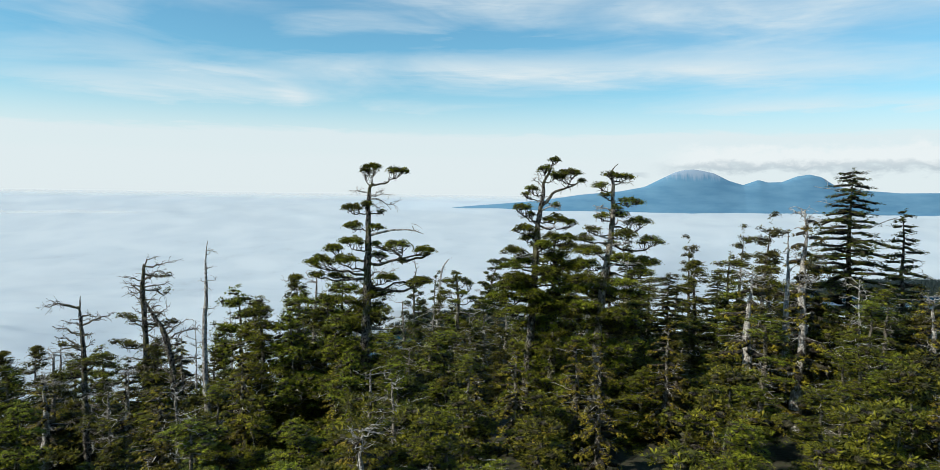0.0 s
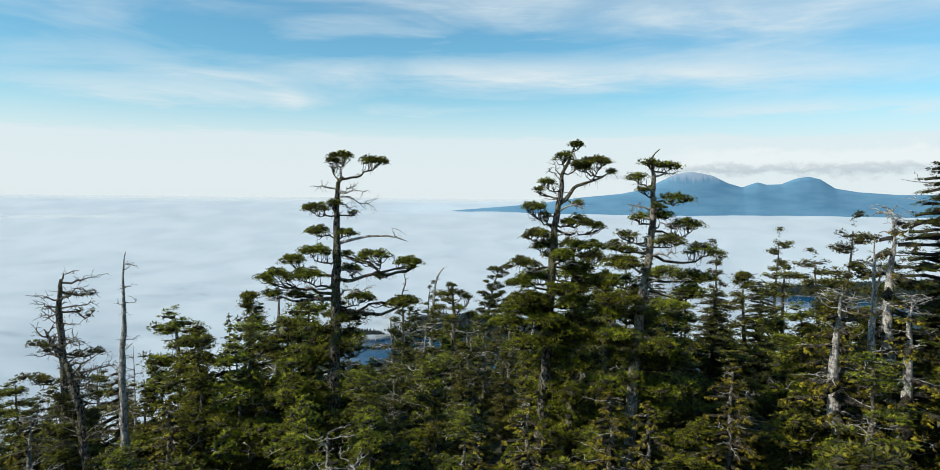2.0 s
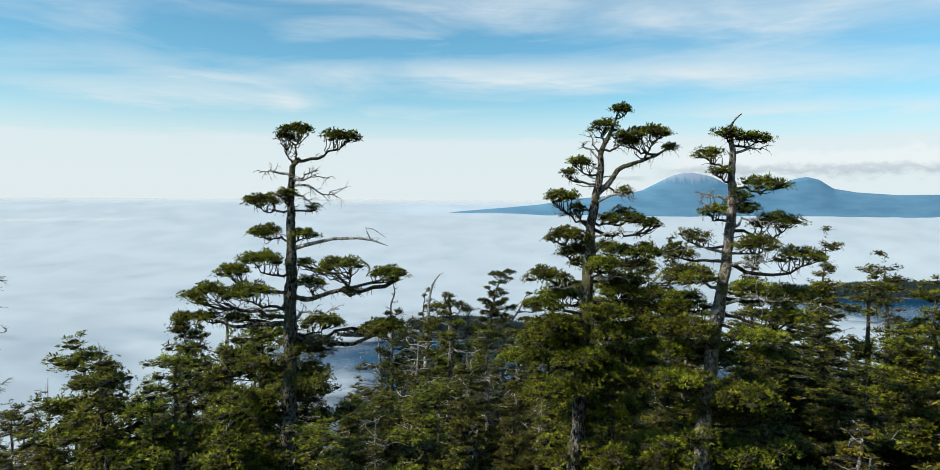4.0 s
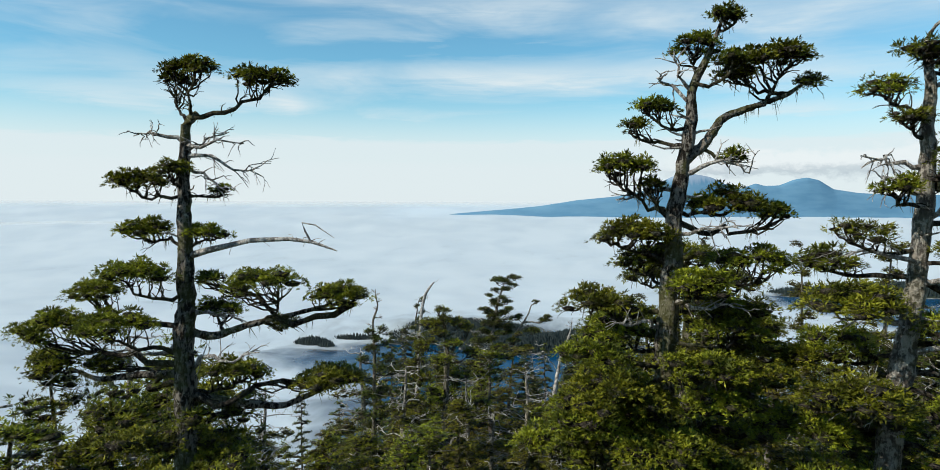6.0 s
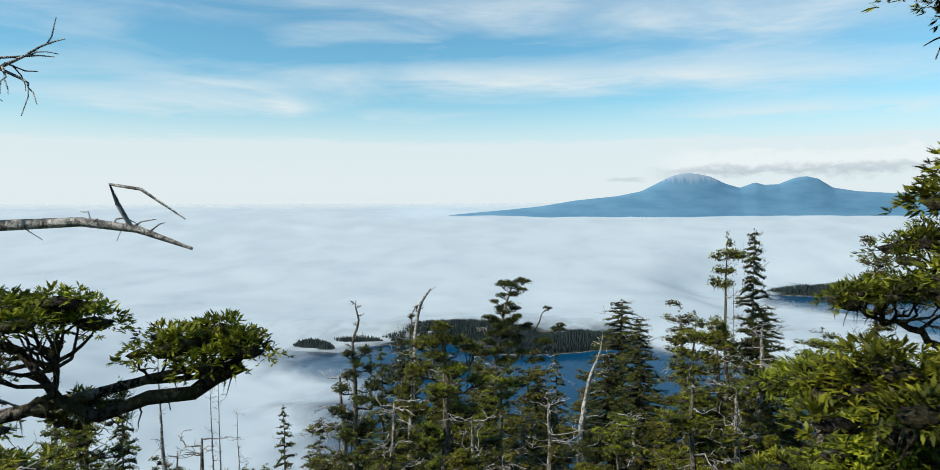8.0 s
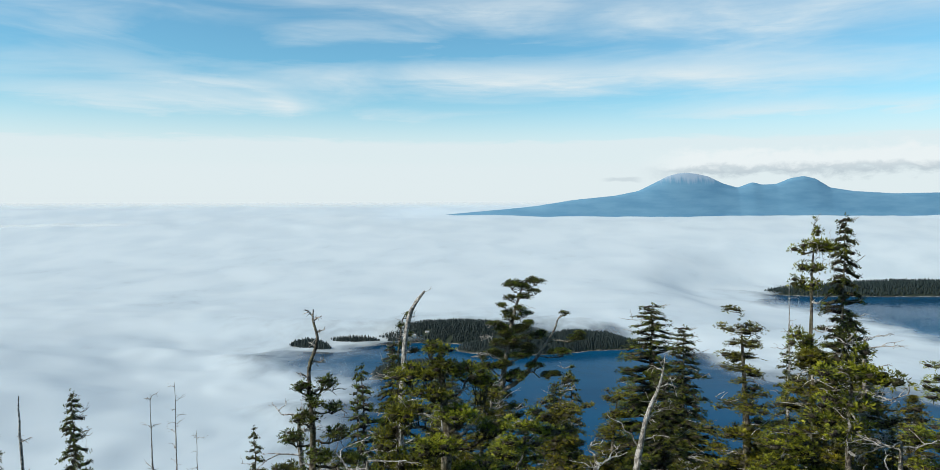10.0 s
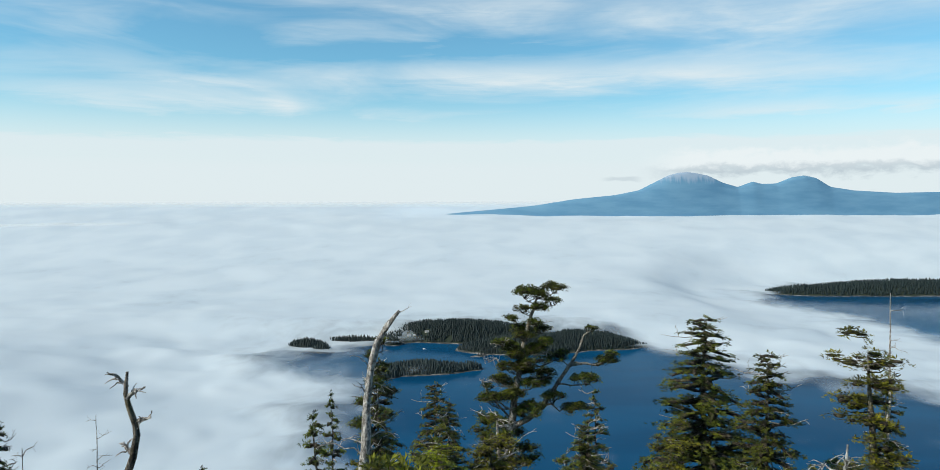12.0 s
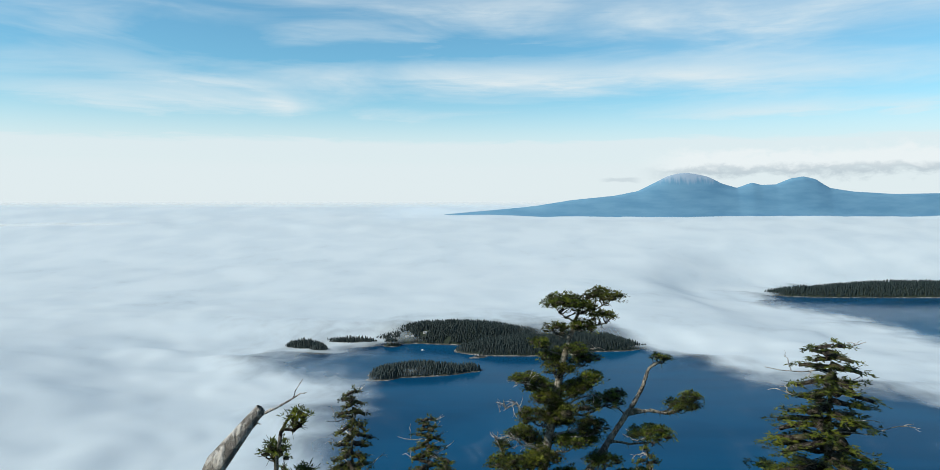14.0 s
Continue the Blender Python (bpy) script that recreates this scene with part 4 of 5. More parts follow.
limb_heap, spur_rng = Heap(), np.random.default_rng(4)
limb_heap.add(*tube(span, [0.075, 0.06, 0.05, 0.04, 0.032, 0.012], 7, 0.08, spur_rng))
bare = limb_heap.make("dead_limb", DEADWOOD, GREAT, "long bare silvery limb", smooth=True)
spur_heap = Heap()
spur_heap.add(*tube([(2.52, -0.1, 10.5), (2.42, -0.12, 10.7), (2.36, -0.12, 10.86), (2.6, -0.1, 10.82), (2.95, -0.1, 10.58)], [0.022, 0.02, 0.017, 0.014, 0.006], 5, 0.08, spur_rng))
spur_heap.make("spur", DEADWOOD, bare)
twig_heap = Heap()
twig_fan(twig_heap, span, spur_rng, 9, 0.28, 0.009)
joined(twig_heap, "twig", DEADWOOD, bare)

# --- its neighbour with the forked crown
rugged_tree("hemlock", "tall hemlock with a forked lichen-hung crown leaning one way", (2.55, 30.6, 428.0),
            [(-0.1, -0.8, 0.36), (0.1, 0.4, 0.27), (0.5, 6.2, 0.20), (0.55, 8.8, 0.175), (0.67, 10.4, 0.145), (0.79, 11.4, 0.125), (0.88, 12.1, 0.10), (0.88, 12.45, 0.08), (1.14, 12.9, 0.055), (1.40, 13.6, 0.02)],
            [(12.2, -0.5, 0.1, 0.45, 0), (12.4, -0.3, -0.1, 0.6, 0), (11.2, 0.9, -0.3, 0.0, 0), (11.0, -0.8, 0.2, -0.2, 0), (10.2, 0.8, -0.5, 0.2, 0), (9.2, 0.7, -0.6, 0.1, 0), (8.8, -0.8, -0.5, 0.2, 0)],
            23, NEEDLE, low=(1.2, 7.9, 34, 1.95, 0.95, 0.3),
            pads=((13.3, 1.42, 0, 13.55, 0.32), (12.6, 1.0, 0.1, 13.12, 0.42), (12.5, 1.42, -0.2, 12.85, 0.30), (11.9, 0.4, 0, 12.22, 0.36), (11.6, 0.15, 0.2, 11.92, 0.22), (10.6, -0.07, 0, 11.32, 0.55),
                  (10.5, 0.35, -0.1, 11.02, 0.25), (10.6, 1.6, 0.2, 10.75, 0.72), (10.5, 2.3, 0.2, 10.6, 0.32), (9.8, 0.05, -0.1, 10.25, 0.62), (9.5, 0.3, 0.3, 9.85, 0.5), (9.1, -0.4, 0, 9.25, 0.62), (9.2, 0.95, -0.6, 9.58, 0.55),
                  (9.5, 2.05, 0.3, 9.85, 0.72), (9.1, 1.6, -0.2, 9.15, 0.6), (8.1, -0.25, -0.7, 8.0, 0.9), (8.2, 0.9, -0.9, 8.45, 0.65), (8.3, 2.0, -0.2, 8.45, 0.9), (8.5, 0.0, 0.6, 8.7, 0.7))
            + ((7.5, -0.6, -0.3, 7.6, 0.8), (7.3, 0.35, -0.9, 7.3, 0.8), (8.3, -0.55, -0.4, 8.6, 0.6), (7.7, 1.3, -0.6, 7.9, 0.7), (8.6, 1.5, -0.3, 8.9, 0.6), (7.0, -0.9, 0.2, 7.0, 0.85), (6.8, 1.0, -0.8, 6.9, 0.8), (6.4, -0.3, -0.8, 6.5, 0.9)),
            arms=(([(0.80, 0, 11.35), (1.15, 0, 11.65), (1.4, 0, 12.05), (1.9, 0, 12.22), (2.4, 0.05, 12.4), (2.72, 0.1, 12.62)], 0.085, 0.022,
                   ((12.1, 2.12, 0, 12.95, 0.60), (12.6, 2.72, 0.1, 12.62, 0.24), (12.4, 1.75, 0.3, 12.75, 0.35), (11.6, 1.55, -0.1, 11.45, 0.2))),))
rugged_tree("hemlock", "tall hemlock with a bare bent tip and layered boughs", (5.95, 30.0, 428.4),
            [(-0.1, -0.8, 0.38), (0.0, 0.4, 0.28), (0.28, 5.6, 0.21), (0.46, 8.1, 0.175), (0.68, 10.3, 0.14), (0.69, 11.8, 0.09), (0.61, 12.6, 0.05), (0.70, 12.85, 0.03), (0.90, 13.0, 0.012)],
            [(12.0, 0.7, 0, 0.1, 0), (10.9, -0.9, 0.1, 0.15, 0), (10.5, -0.8, -0.3, 0.25, 0), (9.5, -1.1, 0.1, 0.0, 0), (10.1, 0.9, -0.4, 0.1, 0), (9.2, 0.8, -0.7, 0.2, 0), (8.6, -1.1, -0.4, 0.1, 0), (8.2, 1.2, -0.7, 0.2, 0), (7.4, -1.0, -0.8, 0.3, 0)],
            37, NEEDLE, mat=BARK_PALE, size=0.095, low=(1.2, 7.4, 34, 2.0, 0.95, 0.15),
            pads=((12.3, 0.57, -0.1, 12.5, 0.42), (12.2, 1.25, 0.1, 12.42, 0.50), (11.7, 0.05, 0, 12.0, 0.42), (11.3, 0.3, -0.2, 11.55, 0.32), (11.1, 1.5, 0, 11.25, 0.60), (10.6, 1.1, 0.3, 10.65, 0.55), (10.3, 0.15, -0.3, 10.6, 0.35),
                  (10.1, 1.9, 0.2, 10.3, 0.70), (9.7, -0.2, 0, 9.95, 0.50), (9.5, 1.2, -0.4, 9.75, 0.60), (9.3, 2.5, 0.2, 9.42, 0.70), (8.9, -0.4, -0.2, 9.0, 0.75), (8.6, 1.2, -0.3, 8.65, 0.70), (8.4, 2.3, 0.3, 8.4, 0.80),
                  (8.2, -0.3, 0.4, 8.25, 0.7), (7.8, -0.5, -0.6, 7.7, 0.8), (7.7, 1.1, -0.8, 7.6, 0.7), (10.7, 0.8, -0.4, 11.0, 0.3))
            + ((8.0, 1.9, -0.4, 8.0, 0.7), (7.2, -0.9, 0.1, 7.1, 0.8), (7.0, 1.5, -0.5, 7.0, 0.8), (6.5, -0.6, -0.6, 6.5, 0.8), (9.3, -0.5, 0.3, 9.5, 0.5), (6.2, 0.7, -1.0, 6.2, 0.8)))
rugged_tree("hemlock", "broad round-topped hemlock with dense yellow-green pads", (4.4, 33.5, 428.0),
            [(0, -0.8, 0.3), (0, 0.4, 0.24), (0.05, 5, 0.19), (0.0, 8, 0.13), (-0.05, 9.6, 0.05)],
            [(8.4, 0.8, -0.4, 0.2, 0), (7.6, -0.9, -0.3, 0.2, 0), (7.0, 1.2, 0, 0.2, 0)],
            43, NEEDLE, low=(1.2, 6.4, 20, 2.0, 1.0, 0), size=0.088,
            pads=((9.2, 0.0, 0, 9.75, 0.70), (8.8, -0.7, -0.1, 9.35, 0.65), (8.7, 0.75, 0, 9.2, 0.75), (8.3, 0.0, -0.7, 8.8, 0.70), (8.0, -1.1, 0.1, 8.5, 0.75), (8.0, 1.2, -0.1, 8.4, 0.80), (7.5, -0.3, -0.9, 7.9, 0.75),
                  (7.3, 0.9, -0.8, 7.6, 0.75), (7.2, -1.4, 0, 7.5, 0.80), (7.0, 1.6, 0.2, 7.3, 0.8), (6.6, -0.7, -0.9, 6.8, 0.8), (6.5, 0.6, -1.1, 6.6, 0.8)))
# --- the open-crowned tree that stands alone before the sea
rugged_tree("hemlock", "gnarled hemlock with a leaning second stem and open crown", (2.55, 79.5, 420.4),
            [(-1.3, -6.0, 0.42), (-1.15, -4.0, 0.35), (-0.95, 0.4, 0.29), (-0.8, 3.5, 0.24), (-0.55, 5.6, 0.20), (-0.3, 7.0, 0.165), (0.0, 9.2, 0.13), (0.36, 10.5, 0.085), (0.62, 11.2, 0.05), (0.7, 11.5, 0.02)],
            [(8.2, -1.4, 0, 0.3, 0), (7.2, -1.9, 0.1, 0.6, 0), (6.4, -1.9, 0.2, 0.2, 0), (6.0, -1.3, -0.3, 0.8, 0), (5.0, -1.6, 0, 0.6, 0), (7.6, 1.3, -0.3, 0.6, 0), (6.6, 1.4, 0.2, 0.6, 0), (9.4, 1.1, 0, 0.3, 0)],
            41, NEEDLE_DEEP, low=(0.8, 9.4, 34, 2.0, 1.0, 0.15), size=0.095, moss=0.8, limb_mat=BARK_PALE, mat=BARK_PALE,
            pads=((10.6, 0.12, 0, 11.25, 0.92), (10.8, 1.35, 0.1, 11.45, 0.76), (10.4, 1.3, -0.2, 10.85, 0.59), (10.0, -0.15, -0.1, 10.4, 0.55), (9.5, -0.75, 0, 9.9, 0.46), (8.9, 0.75, 0.2, 9.3, 0.61), (8.7, -0.25, -0.3, 9.1, 0.61),
                  (8.3, -1.25, 0, 8.65, 0.67), (8.0, 0.5, -0.2, 8.4, 0.55), (7.3, 1.45, 0.2, 7.8, 0.73), (7.0, -0.95, -0.2, 7.45, 0.73), (6.4, -1.35, 0.2, 6.75, 0.61), (6.0, 0.4, -0.4, 6.6, 0.67), (5.2, -1.9, -0.1, 5.8, 0.73), (5.0, 0.2, -0.5, 5.5, 0.73))
            + ((10.9, 0.65, -0.2, 11.15, 0.55), (10.3, 0.65, -0.3, 10.5, 0.52), (9.6, 0.35, -0.4, 9.75, 0.5), (9.2, -0.4, 0.2, 9.4, 0.5), (8.2, 0.9, -0.3, 8.75, 0.5), (7.8, -0.6, -0.3, 8.1, 0.55), (6.8, 0.9, -0.4, 7.2, 0.6), (6.2, -0.6, -0.4, 6.1, 0.6)),
            arms=(([(-0.7, 0, 4.2), (0.2, 0, 4.7), (0.9, 0, 5.4), (1.6, 0, 6.5), (2.3, 0.1, 7.5), (2.75, 0.1, 8.3), (2.95, 0.1, 9.0), (3.6, 0.1, 9.35)], 0.16, 0.03,
                   ((9.0, 3.35, 0.1, 9.35, 0.39), (7.6, 4.15, 0.2, 7.65, 0.67), (6.4, 3.0, 0, 6.75, 0.83), (5.4, 2.5, -0.1, 5.3, 0.85), (5.0, 1.35, -0.2, 5.9, 0.67), (7.4, 1.9, 0.3, 8.0, 0.43))),
                  ([(2.3, 0.1, 7.4), (3.0, 0.15, 7.5), (3.7, 0.2, 7.35), (4.2, 0.2, 7.6)], 0.07, 0.03, ((7.5, 4.4, 0.1, 8.0, 0.43),)),
                  ([(-0.75, 0, 4.6), (-1.4, 0, 5.3), (-2.0, 0, 6.0), (-2.3, 0, 6.7)], 0.06, 0.02, ((6.0, -2.0, 0.1, 6.3, 0.37),))))

# --- storm-broken trees: bare crooked tops over a few live boughs
def gnarled(label, base, profile, rows, seed, low):
    r = np.random.default_rng(seed + 500)
    bare = [(profile[-1][1] * r.uniform(0.35, 0.98), r.uniform(-1.3, 1.3), r.uniform(-0.6, 0.6), r.uniform(-0.1, 0.5), 0) for _ in range(30)]
    return rugged_tree("hemlock", label, base, profile, rows, seed, NEEDLE_DULL, low=low, size=0.11, moss=0.7, group="storm-broken hemlocks", more=bare, dead_mat=BARK_GREY)


gnarled("storm-broken hemlock with a dark trunk and crooked bare top", (-18.3, 36.0, 425.0), [(0, -0.8, 0.32), (0, 1, 0.24), (0.05, 6, 0.18), (0.0, 9.2, 0.15), (0.05, 10.5, 0.10), (0.1, 10.75, 0.04)],
        [(10.6, 1.7, 0.1, 0.25, 0), (10.6, 0.8, -0.3, 0.5, 0), (10.2, 1.4, 0.2, -0.1, 0.18), (9.9, 1.3, -0.2, 0.35, 0), (9.3, 1.5, 0.1, 0.0, 0.2), (9.0, -0.9, 0, 0.1, 0), (8.7, -0.7, 0.2, 0.25, 0), (8.0, 1.2, -0.2, -0.05, 0), (7.3, 1.7, 0.3, 0.15, 0.5),
         (7.5, -1.2, 0.1, 0.25, 0.8), (6.7, 1.3, 0.2, -0.2, 0), (6.2, -1.6, -0.3, 0.2, 0.9), (5.6, 1.6, -0.5, 0.3, 0), (5.2, -1.4, 0.5, 0.1, 0)], 61, (1.0, 5.8, 12, 2.0, 0.9, 0))
gnarled("storm-broken mossy hemlock bending over, with twisted bare limbs", (-13.9, 30.6, 425.4), [(0, -0.8, 0.34), (0.05, 1.5, 0.24), (-0.15, 4.5, 0.19), (-0.4, 6.5, 0.16), (-0.7, 7.7, 0.14), (-1.4, 8.8, 0.09), (-1.6, 9.2, 0.03)],
        [(8.9, -0.5, 0, 0.35, 0), (8.4, 0.7, 0.1, 0.5, 0), (8.0, -0.9, -0.2, 0.2, 0), (7.6, 1.2, 0, 0.75, 0), (7.3, 1.5, 0.2, 0.55, 0), (7.0, 1.1, -0.3, 0.9, 0), (6.6, -1.2, 0.1, 0.1, 0.5), (6.2, 1.3, 0.3, 0.2, 0), (5.6, -1.4, -0.2, -0.1, 0.7), (5.0, 1.2, -0.4, 0.4, 0),
         (4.4, -1.5, -0.4, 0.3, 0), (4.0, 1.5, 0.2, 0.3, 0), (3.5, -1.3, 0.2, 0.2, 0), (3.0, 1.2, -0.6, 0.2, 0)], 62, (0.8, 4.6, 9, 2.0, 0.8, 0))
gnarled("storm-broken hemlock with bare side limbs below a spiky tip", (-17.1, 28.0, 425.2), [(0, -0.8, 0.26), (0, 1, 0.19), (0.1, 6, 0.14), (0.0, 9.0, 0.08), (0.05, 10.0, 0.015)],
        [(9.0, 0.9, 0, 0.1, 0), (8.6, -0.7, 0.1, 0.15, 0), (8.2, 0.6, -0.3, 0.2, 0), (7.6, -1.1, 0, 0.2, 0.3), (7.0, 1.2, 0.2, 0.15, 0.7), (6.4, -1.2, -0.3, 0.1, 0.8), (5.8, 1.4, -0.2, 0.3, 0)], 63, (1.0, 6.2, 12, 1.8, 0.9, 0))

# --- two trees that rise before the bay: one with a bare curled tip, one with heaped bright pads
rugged_tree("hemlock", "slender hemlock with a bare lichen-tufted curling tip", (-4.55, 53.4, 421.4),
            [(0.1, -1.2, 0.24), (0.1, 0.4, 0.2), (-0.05, 6, 0.13), (-0.02, 9.6, 0.085), (-0.12, 11.0, 0.065), (-0.10, 11.4, 0.055), (0.10, 11.9, 0.05), (0.12, 12.3, 0.04), (-0.02, 12.6, 0.03), (0.0, 12.92, 0.015)],
            [(11.35, 0.45, 0, 0.18, 0), (11.9, -0.2, 0.1, 0.1, 0), (12.3, 0.25, -0.1, 0.1, 0), (12.6, 0.2, 0, 0.12, 0), (12.7, -0.15, 0.1, 0.15, 0), (11.1, -0.25, 0, 0.1, 0), (10.6, 0.6, 0.2, 0.1, 0)],
            71, NEEDLE_DEEP, low=(1.5, 8.6, 24, 1.35, 0.8, 0), size=0.12, mat=BARK_GREY, moss=0.8,
            pads=((10.7, 0.32, 0, 10.95, 0.30), (10.6, -0.3, -0.1, 10.85, 0.28), (10.3, 0.05, -0.3, 10.5, 0.32), (10.1, 0.5, 0.1, 10.25, 0.28), (9.7, -0.25, 0, 9.95, 0.4), (9.4, 0.6, 0, 9.55, 0.42), (9.2, -0.65, 0.1, 9.4, 0.42), (8.9, 0.2, -0.4, 9.1, 0.45), (8.7, 0.9, 0.1, 8.8, 0.42), (8.5, -0.8, -0.1, 8.6, 0.45)))
rugged_tree("hemlock", "rounded hemlock with heaped bright yellow-green pads", (-1.0, 52.2, 422.2),
            [(0.1, -1.2, 0.28), (0.1, 0.4, 0.22), (0.05, 6, 0.17), (0.1, 9.0, 0.13), (-0.05, 10.3, 0.10), (-0.15, 11.2, 0.04)],
            [(10.2, 0.7, -0.2, 0.1, 0), (9.6, -0.9, 0, 0.1, 0), (9.2, 1.1, 0.1, 0.2, 0), (10.0, 0.8, 0.2, -0.2, 0)],
            72, NEEDLE, low=(1.5, 8.6, 24, 1.7, 0.95, 0), size=0.11, mat=BARK_GREY, moss=1.2,
            pads=((10.7, -0.2, 0, 11.3, 0.48), (10.5, -0.05, -0.3, 10.95, 0.38), (10.0, -0.75, 0, 10.65, 0.66), (10.0, -0.4, -0.4, 10.35, 0.5), (10.0, 0.55, 0, 10.75, 0.55), (9.7, 0.95, 0.1, 10.45, 0.45), (9.2, 0.35, -0.5, 9.8, 0.55), (9.0, -0.95, 0.1, 9.7, 0.6), (8.8, 1.2, 0.1, 9.3, 0.55), (8.7, -0.3, -0.6, 9.1, 0.6)))

rugged_tree("hemlock", "slim young hemlock with a bent leader and small pads", (-3.58, 67.1, 417.9),
            [(0.1, -0.8, 0.16), (0.05, 0.4, 0.14), (0.0, 8, 0.09), (-0.12, 12.0, 0.06), (0.0, 13.0, 0.045), (0.05, 13.7, 0.03), (0.2, 13.95, 0.012)],
            [(12.9, 0.35, 0, 0.05, 0), (12.2, 0.5, 0.1, -0.1, 0)], 73, NEEDLE_DEEP, low=(2, 10.6, 22, 1.1, 0.7, 0.1), size=0.11, moss=0.4,
            pads=((13.7, 0.32, 0, 13.92, 0.22), (13.2, -0.05, 0, 13.4, 0.22), (12.9, 0.35, 0.1, 13.0, 0.24), (12.3, 0.1, 0, 12.5, 0.32), (12.1, 0.55, 0, 12.2, 0.3), (11.8, -0.35, 0, 11.85, 0.32), (11.5, 0.4, -0.1, 11.5, 0.38), (11.0, -0.4, 0.1, 11.1, 0.42)))

# --- dead trunks
snag("dead_trunk", "slender bare grey dead trunk with a hooked tip", (-12.6, 30.7, 426.2), [(0.1, -0.6, 0.24), (0.1, 0.5, 0.19), (0.0, 5, 0.14), (0.05, 8.6, 0.085), (-0.02, 10.5, 0.04), (0.12, 11.3, 0.012)],
     [(9.4, 0.55, 0, 0.15), (7.6, 0.35, 0.1, 0.3), (4.6, -0.4, -0.3, 0.2), (3.8, 0.5, -0.3, 0.1)], 5, stubs=16)
snag("dead_trunk", "thick silver-grey dead trunk bending over at the top", (-3.74, 61.6, 422.96), [(0.3, -4.2, 0.22), (0.45, 3, 0.15), (0.7, 7.5, 0.115), (0.75, 8.5, 0.10), (0.9, 9.3, 0.085), (0.95, 9.9, 0.09), (1.25, 10.3, 0.08), (1.4, 10.55, 0.065), (1.62, 10.72, 0.03)],
     [(10.5, 0.25, 0, 0.22), (9.7, 0.35, 0, 0.05), (8.6, -0.35, -0.1, 0.35), (8.9, 0.6, 0.1, -0.2), (7.6, 0.8, 0.2, -0.1), (7.0, -0.9, 0.1, 0.4), (6.2, 0.9, -0.3, 0.3), (5.4, -0.8, 0.4, 0.3), (5.2, 1.1, 0.2, 0.5), (9.2, -0.3, 0, 0.4), (8.2, 0.5, 0.2, 0.3), (7.3, -0.6, 0.1, 0.2), (6.6, 0.9, 0, 0.5), (5.8, -0.9, -0.2, 0.1), (6.0, 1.3, 0.1, -0.1), (4.8, -1.2, 0.1, 0.3), (4.4, -1.4, 0, -0.1), (4.6, 0.9, -0.3, 0.4), (4.0, 1.2, 0.1, 0.2), (3.6, -1.0, 0.3, 0.3)], 6, stubs=8)
snag("dead_trunk", "pale forked dead tree with crooked bare arms", (4.5, 55.8, 423.4), [(0, -1.8, 0.22), (0, 0.5, 0.16), (0.2, 5, 0.11), (0.5, 7.2, 0.075), (0.95, 8.2, 0.045), (1.05, 9.1, 0.012)],
     [(7.0, 0.9, 0, 0.5), (6.2, -0.9, 0.2, 0.9), (5.4, 0.8, -0.2, 0.2), (4.8, -0.8, 0, 0.5), (4.2, 1.0, 0.2, 0.3), (3.4, -1.0, -0.2, 0.4)], 7, stubs=14)
for k, (x, y, top, r) in enumerate(((-20.7, 81.4, 424.7, 0.10), (-18.9, 80.5, 421.6, 0.08), (19.1, 76.2, 432.0, 0.11), (15.9, 32.3, 438.4, 0.21), (-16.6, 69.3, 427.4, 0.09), (-1.4, 58.0, 430.9, 0.08), (-12.0, 52.7, 432.2, 0.15), (-14.9, 40.0, 433.3, 0.09), (-17.0, 40.0, 431.8, 0.08), (18.2, 30.0, 436.2, 0.10))):
    z = float(ground_z(x, y)) + 0.1
    h = top - z
    snag("dead_trunk", "straight bare grey dead trunk with short broken branches", (x, y, z), [(0, -0.6, r * 1.4), (0, 0.4, r * 1.1), (0.1, h * 0.6, r * 0.6), (0.0, h, 0.012)], [], 50 + k, "grey dead trunks", stubs=24)

# --- kinds of standing conifer, each built once
KINDS = {}


def kind(key, **k):
    KINDS[key] = (crown_tree(**k), k["h"])


kind("layered_a", name="hemlock", label="mid-sized hemlock with layered green boughs", h=9.0, seed=101, needle=NEEDLE_DULL, mat=BARK_GREY, group="hillside hemlocks", reach=1.9, top=0.25, boughs=52, droop=0.14, width=0.8, size=0.118, taper=0.8, r0=0.17, bare_twigs=18, pads=True, density=0.85)
kind("layered_b", name="hemlock", label="bushy hemlock with broad yellow-green boughs", h=7.5, seed=102, needle=NEEDLE, mat=BARK, group="hillside hemlocks", reach=2.0, top=0.4, boughs=50, droop=0.14, width=0.9, size=0.12, taper=0.55, start=0.06, bare_twigs=14, pads=True, density=0.85)
kind("layered_c", name="hemlock", label="open hemlock with flat clumps of needles and bare twigs", h=10.0, seed=103, needle=NEEDLE, mat=BARK_GREY, group="hillside hemlocks", reach=1.7, top=0.45, boughs=44, droop=0.07, width=0.75, size=0.118, taper=0.5, r0=0.17, bare_twigs=30, moss=1, start=0.12, pads=True, density=0.85)
kind("tufted", name="hemlock", label="slender hemlock with tufted flat boughs set wide apart", h=11.0, seed=113, needle=NEEDLE_DULL, mat=BARK_GREY, group="tufted hemlocks", reach=1.9, top=0.4, boughs=54, droop=0.08, width=0.8, size=0.118, taper=0.65, r0=0.17, bare_twigs=14, start=0.12, pads=True, lean=0.4, density=0.85)
kind("broad", name="hemlock", label="broad dark conifer tapering in many flat boughs", h=13.0, seed=109, needle=NEEDLE_DEEP, mat=BARK, group="broad conifers", reach=2.9, top=0.4, boughs=130, droop=0.2, width=1.0, size=0.14, taper=0.75, start=0.10, bare_twigs=24, r0=0.17, density=1.05)
